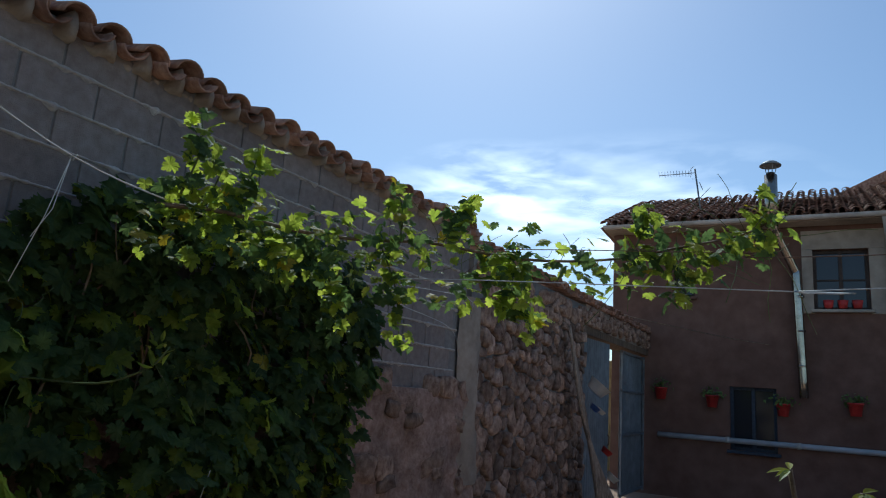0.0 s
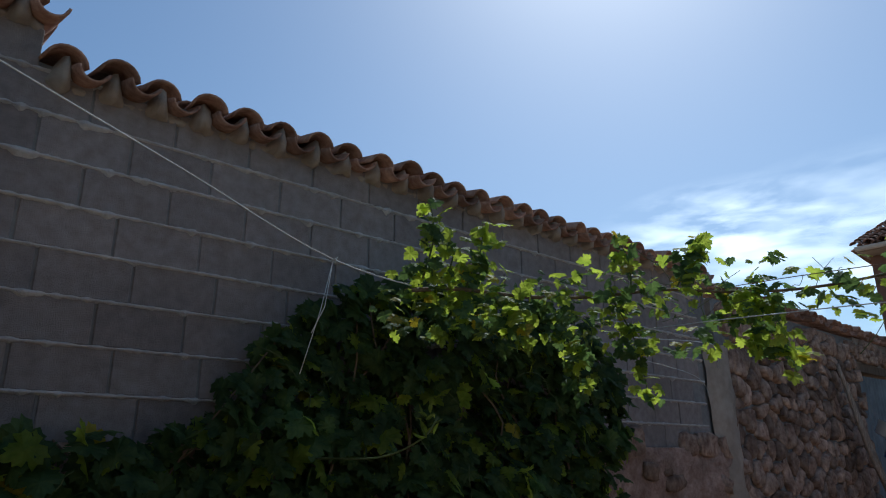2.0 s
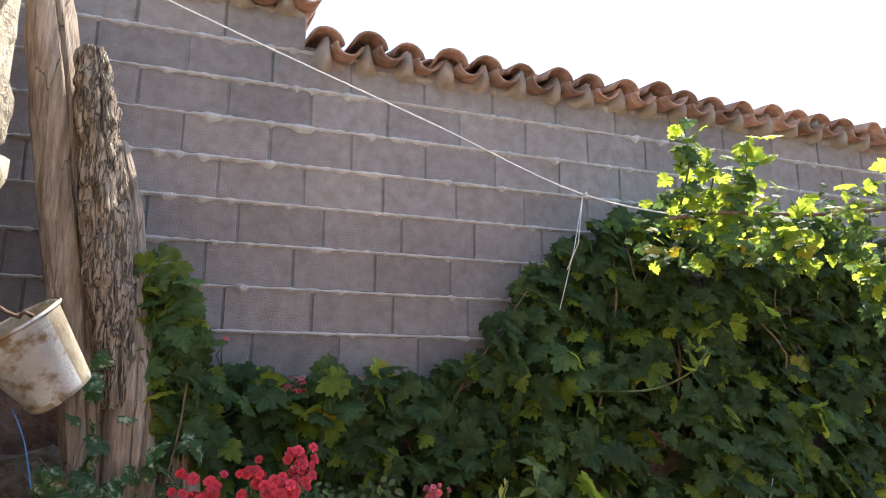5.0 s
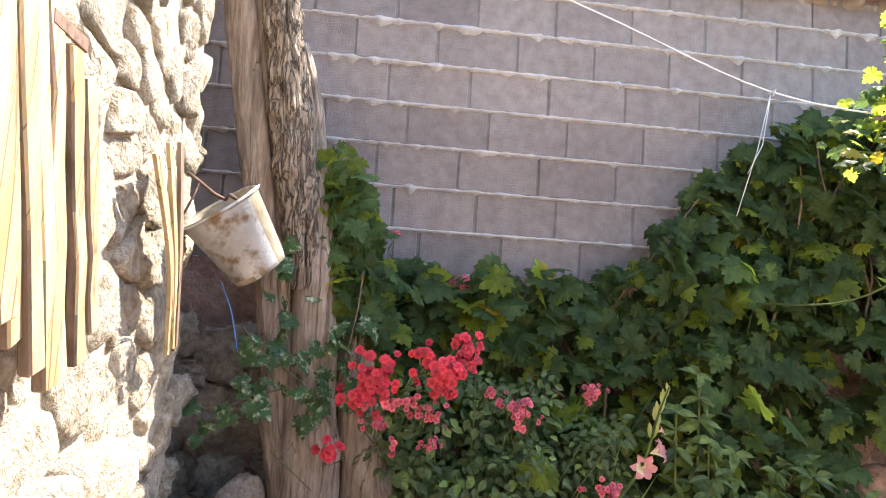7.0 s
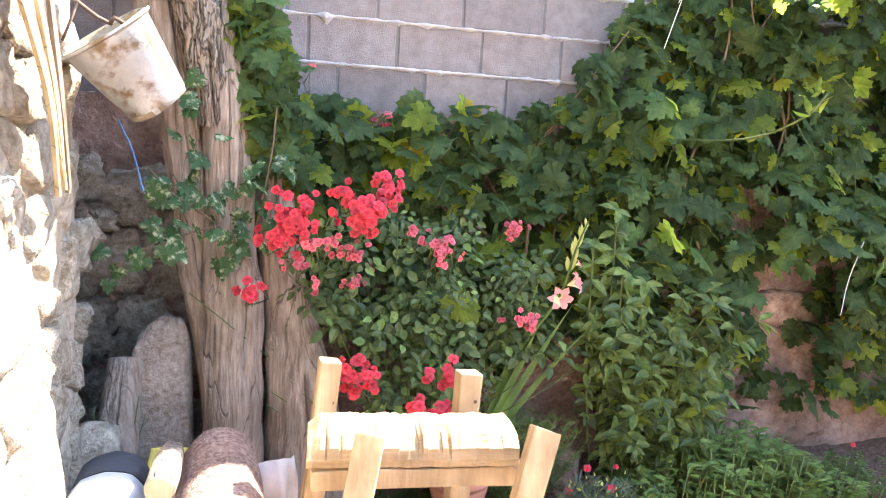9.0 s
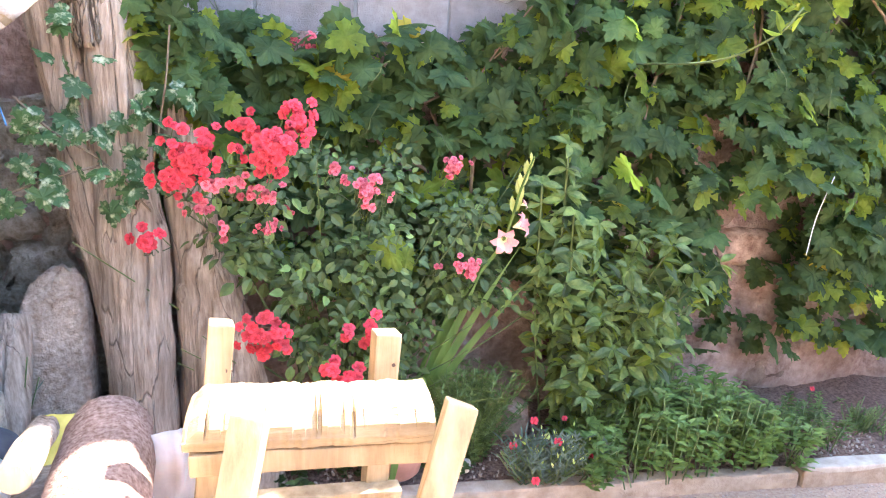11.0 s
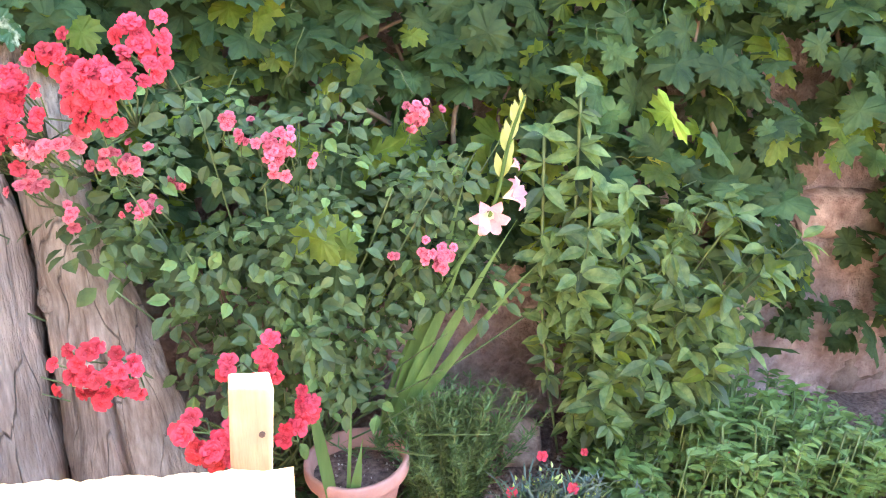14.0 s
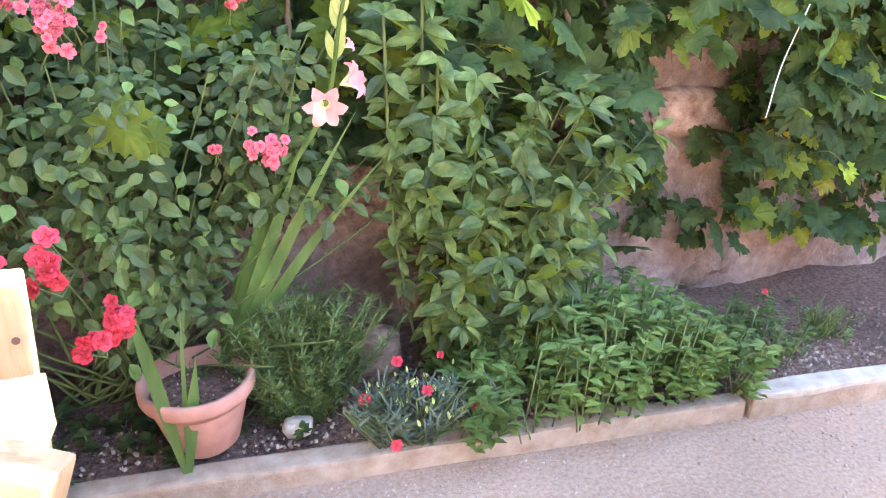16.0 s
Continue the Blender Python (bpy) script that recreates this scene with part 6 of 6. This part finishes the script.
# ---- gladiolus ----
glad = empty("gladiolus", (2.53, -0.38, 0.06))
tagged(glad, label="gladiolus with two pale pink blooms and a budded spike", category="gladiolus")
SP = smooth_path([(2.53, -0.38, 0.08), (2.645, -0.42, 0.55), (2.79, -0.51, 0.88), (2.89, -0.58, 1.08), (2.915, -0.66, 1.3), (2.94, -0.70, 1.42)], 30)
tagged(part("stem", tubes("stem", [(SP, [0.011 - 0.00025 * i for i in range(31)], 7)], M["blade"]), glad), kind="stuff")
for base, tip, w, bend in (((2.53, -0.38, 0.08), (2.895, -0.57, 1.192), 0.025, (-0.057, 0.07, 0)), ((2.54, -0.385, 0.08), (2.88, -0.58, 1.073), 0.02, (0.092, 0, 0)), ((2.545, -0.39, 0.08), (2.84, -0.55, 0.966), 0.02, (0.241, -0.01, 0)),
                           ((2.525, -0.38, 0.08), (2.78, -0.52, 0.84), 0.018, (0.03, 0, 0)), ((2.535, -0.39, 0.08), (2.84, -0.55, 1.0), 0.021, (0.0, 0, 0))):
    part("blade", blade(base, tip, w, bend), glad)
poses = []
for i in range(12):
    c = SP[21 + int(i * 0.75)]
    poses.append((tuple(c), Matrix((Vector((1, 0, 0)), Vector((0.25 * (-1) ** i, -0.15, 0.95)).normalized(), Vector((0, -1, 0)))).transposed(), 0.085 - 0.004 * i))
tagged(part("buds", foliage("buds", oval_leaf(0.34, -0.1), poses, M["bud"]), glad), label="pale green closed buds")


def trumpet(p, way, size):
    """A wide six-petalled bloom with a cream throat."""
    q = Vector(way).to_track_quat("Z", "Y").to_matrix().to_4x4()
    V, F = [], []
    for k in range(6):
        a = math.pi / 3 * k
        ca, sa = math.cos(a), math.sin(a)
        b = len(V)
        for r, w, h in ((0.06, 0.05, -0.5), (0.3, 0.24, 0.1), (0.62, 0.4, 0.5 if k % 2 else 0.62), (0.95, 0.3, 0.62 if k % 2 else 0.75), (1.25, 0.05, 0.5)):
            for s in (-1, 0, 1):
                V.append(((ca * r - sa * s * w), (sa * r + ca * s * w), h + 0.12 * s * s + 0.09 * noise.noise(Vector((k * 3.1, r * 6, s * 2)))))
        for i in range(4):
            for j in range(2):
                c = b + 3 * i + j
                F.append((c, c + 1, c + 4, c + 3))
    me = mesh("bloom", V, F, [M["pale_petal"], M["cream"]], True)
    for i, poly in enumerate(me.polygons):
        if i % 8 < 2 or (i % 8 < 4 and i // 8 in (3, 4)):
            poly.material_index = 1
    part("bloom", me, glad, Matrix.Translation(p) @ q @ Matrix.Diagonal((size, size, size, 1)))


trumpet((2.885, -0.59, 1.09), (-0.1, -0.85, -0.15), 0.046)
trumpet((2.945, -0.58, 1.14), (0.7, -0.5, 0.35), 0.042)
trumpet((2.935, -0.64, 1.235), (0.8, -0.4, 0.5), 0.016)

# ---- foreground shoots by the first eye ----
fore = empty("leafy_shrub", (4.15, -3.35, 0))
tagged(fore, label="tall shrub with bright pointed leaf tips in the yard", category="shrub")
poses, runs = [], []
for tip in ((4.03, -3.23, 1.70), (4.02, -3.40, 1.66), (4.1, -3.3, 1.5), (4.25, -3.5, 1.55), (4.2, -3.2, 1.4)):
    pts = smooth_path([(4.15, -3.35, 0.0), (4.12, -3.34, 0.8), tip], 16)
    runs.append((pts, 0.007, 6))
    for i in range(7, 17):
        for q in range(4):
            w = Vector((rng.gauss(0, 1), rng.gauss(0, 1), rng.gauss(0.3, 0.4))).normalized()
            nrm = Vector((-0.4, -0.1, 0.9)).normalized()
            w = (w - nrm * w.dot(nrm)).normalized()
            poses.append((tuple(pts[i]), Matrix((w.cross(nrm), w, nrm)).transposed(), rng.uniform(0.05, 0.08)))
leafy(fore, oval_leaf(0.3, 0.2, 5), poses, [(M["vine_young"], 0.6), (M["laurel_leaf"], 0.4)], rng, 60)
tagged(part("stem", tubes("stem", runs, M["cane"]), fore), kind="stuff")

# ---- lines and strings ----
def wire(name, pts, r, mat, label, cat="clothesline"):
    ob = place(name, tubes(name, [(smooth_path(pts, 24), r, 6)], mat), label=label, category=cat)
    return ob


wire("clothesline", [(0.95, -0.72, 3.46), (1.78, -0.75, 3.16), (2.6, -0.75, 2.89), (3.32, -0.75, 2.65), (4.0, -0.8, 2.57)], 0.0035, M["cord"], "white cord stretched from the wall to the vine")
tie = empty("hanging_string", (3.3, -0.75, 2.6))
tagged(tie, label="thin white strings knotted to the cord and hanging down", category="string")
part("string", tubes("string", [([(3.32, -0.75, 2.65), (3.27, -0.74, 2.4), (3.18, -0.75, 2.12)], 0.002, 5), ([(3.32, -0.75, 2.65), (3.28, -0.76, 2.42), (3.23, -0.74, 2.3)], 0.002, 5), ([(3.31, -0.75, 2.64), (3.335, -0.76, 2.66), (3.32, -0.76, 2.63)], 0.004, 5)], M["cord"]), tie)
wire("trellis_wire", [(8.3, -0.05, 2.62), (6.87, -0.75, 2.62), (5.13, -1.11, 2.47), (5.09, -3.37, 2.37), (4.98, -3.6, 2.37), (4.6, -8.9, 2.4)], 0.003, M["wire"], "grey wire carrying the vine across the yard")
wire("upper_wire", [(8.2, 0.0, 3.1), (6.8, -0.9, 2.95), (5.36, -1.61, 2.68), (5.2, -3.0, 2.58), (5.05, -3.57, 2.52), (4.7, -8.9, 2.5)], 0.0025, M["iron"], "dark upper wire carrying the vine")
wire("lower_wire", [(8.1, -0.04, 2.2), (6.58, -0.75, 2.33), (5.78, -0.75, 2.42), (5.2, -0.9, 2.5)], 0.0025, M["wire"], "thin wire fixed to the cement strip")
wire("house_cable", [(GATE0 + 2, -0.02, 3.5), (HX - 0.03, -2.4, 3.25), (HX - 0.03, -5.0, 3.1)], 0.008, M["old_wood"], "thin cable along the house wall", "cable")
wire("long_string", [(4.5, -0.5, 1.35), (4.48, -0.46, 1.15), (4.46, -0.46, 0.97)], 0.0025, M["cord"], "white string hanging among the vine leaves", "string")
wire("blue_string", [(1.2, -0.82, 1.72), (1.24, -0.8, 1.62), (1.27, -0.78, 1.48)], 0.0025, M["blue_cord"], "blue string hanging by the bucket", "string")

# ---- leaning poles hung with enamel ware by the gate ----
poles = empty("leaning_poles", (11.9, -0.4, 0))
tagged(poles, label="bundle of twisted grey poles leaning by the gate", category="poles")
runs = []
for k in range(5):
    runs.append((smooth_path([(12.1 + 0.1 * k, -0.5 - 0.06 * k, 0), (11.9 + 0.06 * k, -0.4, 0.9), (11.75 - 0.03 * k, -0.28, 1.7), (11.6 - 0.07 * k, -0.16, 2.5 + 0.1 * k)], 18), [0.045 - 0.0012 * i for i in range(19)], 8))
part("pole", tubes("pole", runs, M["trunk"]), poles)
for at, mat, r, label in (((11.75, -0.42, 1.98), "enamel", 0.17, "white enamel basin hung on the poles"), ((11.72, -0.42, 1.72), "blue_enamel", 0.08, "blue enamel mug hung on the poles"), ((11.95, -0.45, 1.68), "enamel", 0.07, "white enamel mug hung on the poles"),
                          ((12.1, -0.5, 1.1), "red_pot", 0.09, "red enamel pot hung on the poles"), ((12.25, -0.55, 0.72), "enamel", 0.1, "white enamel jug by the gate")):
    ware = place("enamel_ware", None, Matrix.Translation(at), label=label, category="enamel ware", group="enamel ware on the poles")
    v, f = revolve([(0.0, 0.0), (r * 0.75, 0.0), (r, r * 0.9), (r * 1.06, r * 0.92), (r * 0.95, r * 0.9), (r * 0.7, 0.02), (0.0, 0.02)], 20)
    part("bowl", mesh("bowl", v, f, M[mat], True), ware, Matrix.Translation(at) @ pose(0, 0, 0, 40, 0, 20))

# ---- pebbles on the soil and the yard ----
def gravel(name, count, area, size, mat, label, seed):
    g = random.Random(seed)
    base = rock_mesh("pebble", mat, seed, 0.4, 0.2)
    co = np.array([v.co for v in base.vertices])
    fc = [tuple(p.vertices) for p in base.polygons]
    bpy.data.meshes.remove(base)
    V, F = [], []
    for k in range(count):
        x, y, z = area(g)
        s = size * g.uniform(0.5, 1.6)
        r = np.array(Euler((g.random() * 6, g.random() * 6, g.random() * 6)).to_matrix())
        F += [tuple(i + len(co) * k for i in q) for q in fc]
        V.append((r @ (co * np.array([1, 0.8, 0.6]) * s).T).T + np.array([x, y, z + s * 0.15]))
    return place(name, mesh(name, np.concatenate(V), F, mat, True), label=label, category="gravel", kind="stuff")


def on_bed(g):
    x = g.uniform(1.9, 6.5)
    return x, bed_front(x) + 0.1 + g.random() ** 1.3 * 0.5, 0.075


def on_yard(g):
    x = g.uniform(2.4, 6.5)
    return x, bed_front(x) - 0.02 - g.random() ** 1.5 * 1.6, 0.0


gravel("bed_gravel", 1900, on_bed, 0.009, M["pebble"], "small pebbles and clods on the bed", 3)
def in_pot(g):
    a, r = g.random() * 6.28, 0.13 * math.sqrt(g.random())
    return 2.51 + r * math.cos(a), -0.52 + r * math.sin(a), 0.262


gravel("pot_gravel", 60, in_pot, 0.005, M["pebble"], "clods and pebbles on the soil in the pot", 5)
gravel("yard_gravel", 2600, on_yard, 0.007, M["pebble"], "fine gravel strewn over the yard", 7)

# ---- the concrete blocks, one by one ----
BLOCKS = [box("block", M["block"], 0.398, 0.19, 0.2, 0.004, 1, 0, 0.0, i) for i in range(3)]
rng = random.Random(77)
for row, start in enumerate((0.317, 0.181, 0.082, 0.222, 0.117, 0.351, 0.139, 0.345, 0.10)):
    k = -3
    while True:
        x = start + LENGTH * k
        k += 1
        if x + LENGTH > (8.25 if row < 8 else 2.17):
            break
        part("block", BLOCKS[k % 3], wall_north, pose(x + LENGTH / 2 + rng.uniform(-0.002, 0.002), 0.095 + rng.uniform(-0.003, 0.002), SEAT + COURSE * row + 0.1, rng.uniform(-0.4, 0.4), 0, rng.uniform(-0.5, 0.5)))

# ---- thin high cloud, far off ----
cloud = bpy.data.materials.new("cloud")
cloud.use_nodes = True
nt = cloud.node_tree
nt.nodes.remove(nt.nodes["Principled BSDF"])
co = nt.nodes.new("ShaderNodeTexCoord")
mp = nt.nodes.new("ShaderNodeMapping")
mp.inputs["Scale"].default_value = (1.3, 1.9, 1)
n1 = node(nt, "ShaderNodeTexNoise", Scale=1.5, Detail=6.0, Roughness=0.5, Distortion=0.25)
gr = nt.nodes.new("ShaderNodeTexGradient")
gr.gradient_type = "SPHERICAL"
ramp = nt.nodes.new("ShaderNodeMapRange")
ramp.inputs["From Min"].default_value, ramp.inputs["From Max"].default_value = 0.42, 0.85
mul = nt.nodes.new("ShaderNodeMath")
mul.operation = "MULTIPLY"
em = node(nt, "ShaderNodeEmission", Color=(1, 0.97, 0.93, 1), Strength=3.0)
tp = nt.nodes.new("ShaderNodeBsdfTransparent")
mix = nt.nodes.new("ShaderNodeMixShader")
lk = nt.links.new
lk(co.outputs["Object"], mp.inputs["Vector"]), lk(mp.outputs[0], n1.inputs["Vector"]), lk(co.outputs["Object"], gr.inputs["Vector"])
lk(n1.outputs["Fac"], ramp.inputs["Value"]), lk(ramp.outputs[0], mul.inputs[0]), lk(gr.outputs["Fac"], mul.inputs[1])
lk(mul.outputs[0], mix.inputs[0]), lk(tp.outputs[0], mix.inputs[1]), lk(em.outputs[0], mix.inputs[2])
lk(mix.outputs[0], nt.nodes["Material Output"].inputs["Surface"])
CARD = mesh("cloud", [(-1, -1, 0), (1, -1, 0), (1, 1, 0), (-1, 1, 0)], [(0, 1, 2, 3)], cloud)
for az, el, w, h in ((77, 14, 210, 90), (66, 17, 120, 50), (88, 12, 160, 60)):
    d = Vector((math.sin(radians(az)) * math.cos(radians(el)), math.cos(radians(az)) * math.cos(radians(el)), math.sin(radians(el)))) * 600
    ob = place("backdrop", CARD, look(d, (0, 0, 0)) @ pose(0, 0, 0, 0, 180, 0) @ Matrix.Diagonal((w, h, 1, 1)), label="thin white cloud in the blue sky", category="cloud", kind="structure")
    ob.visible_shadow = True
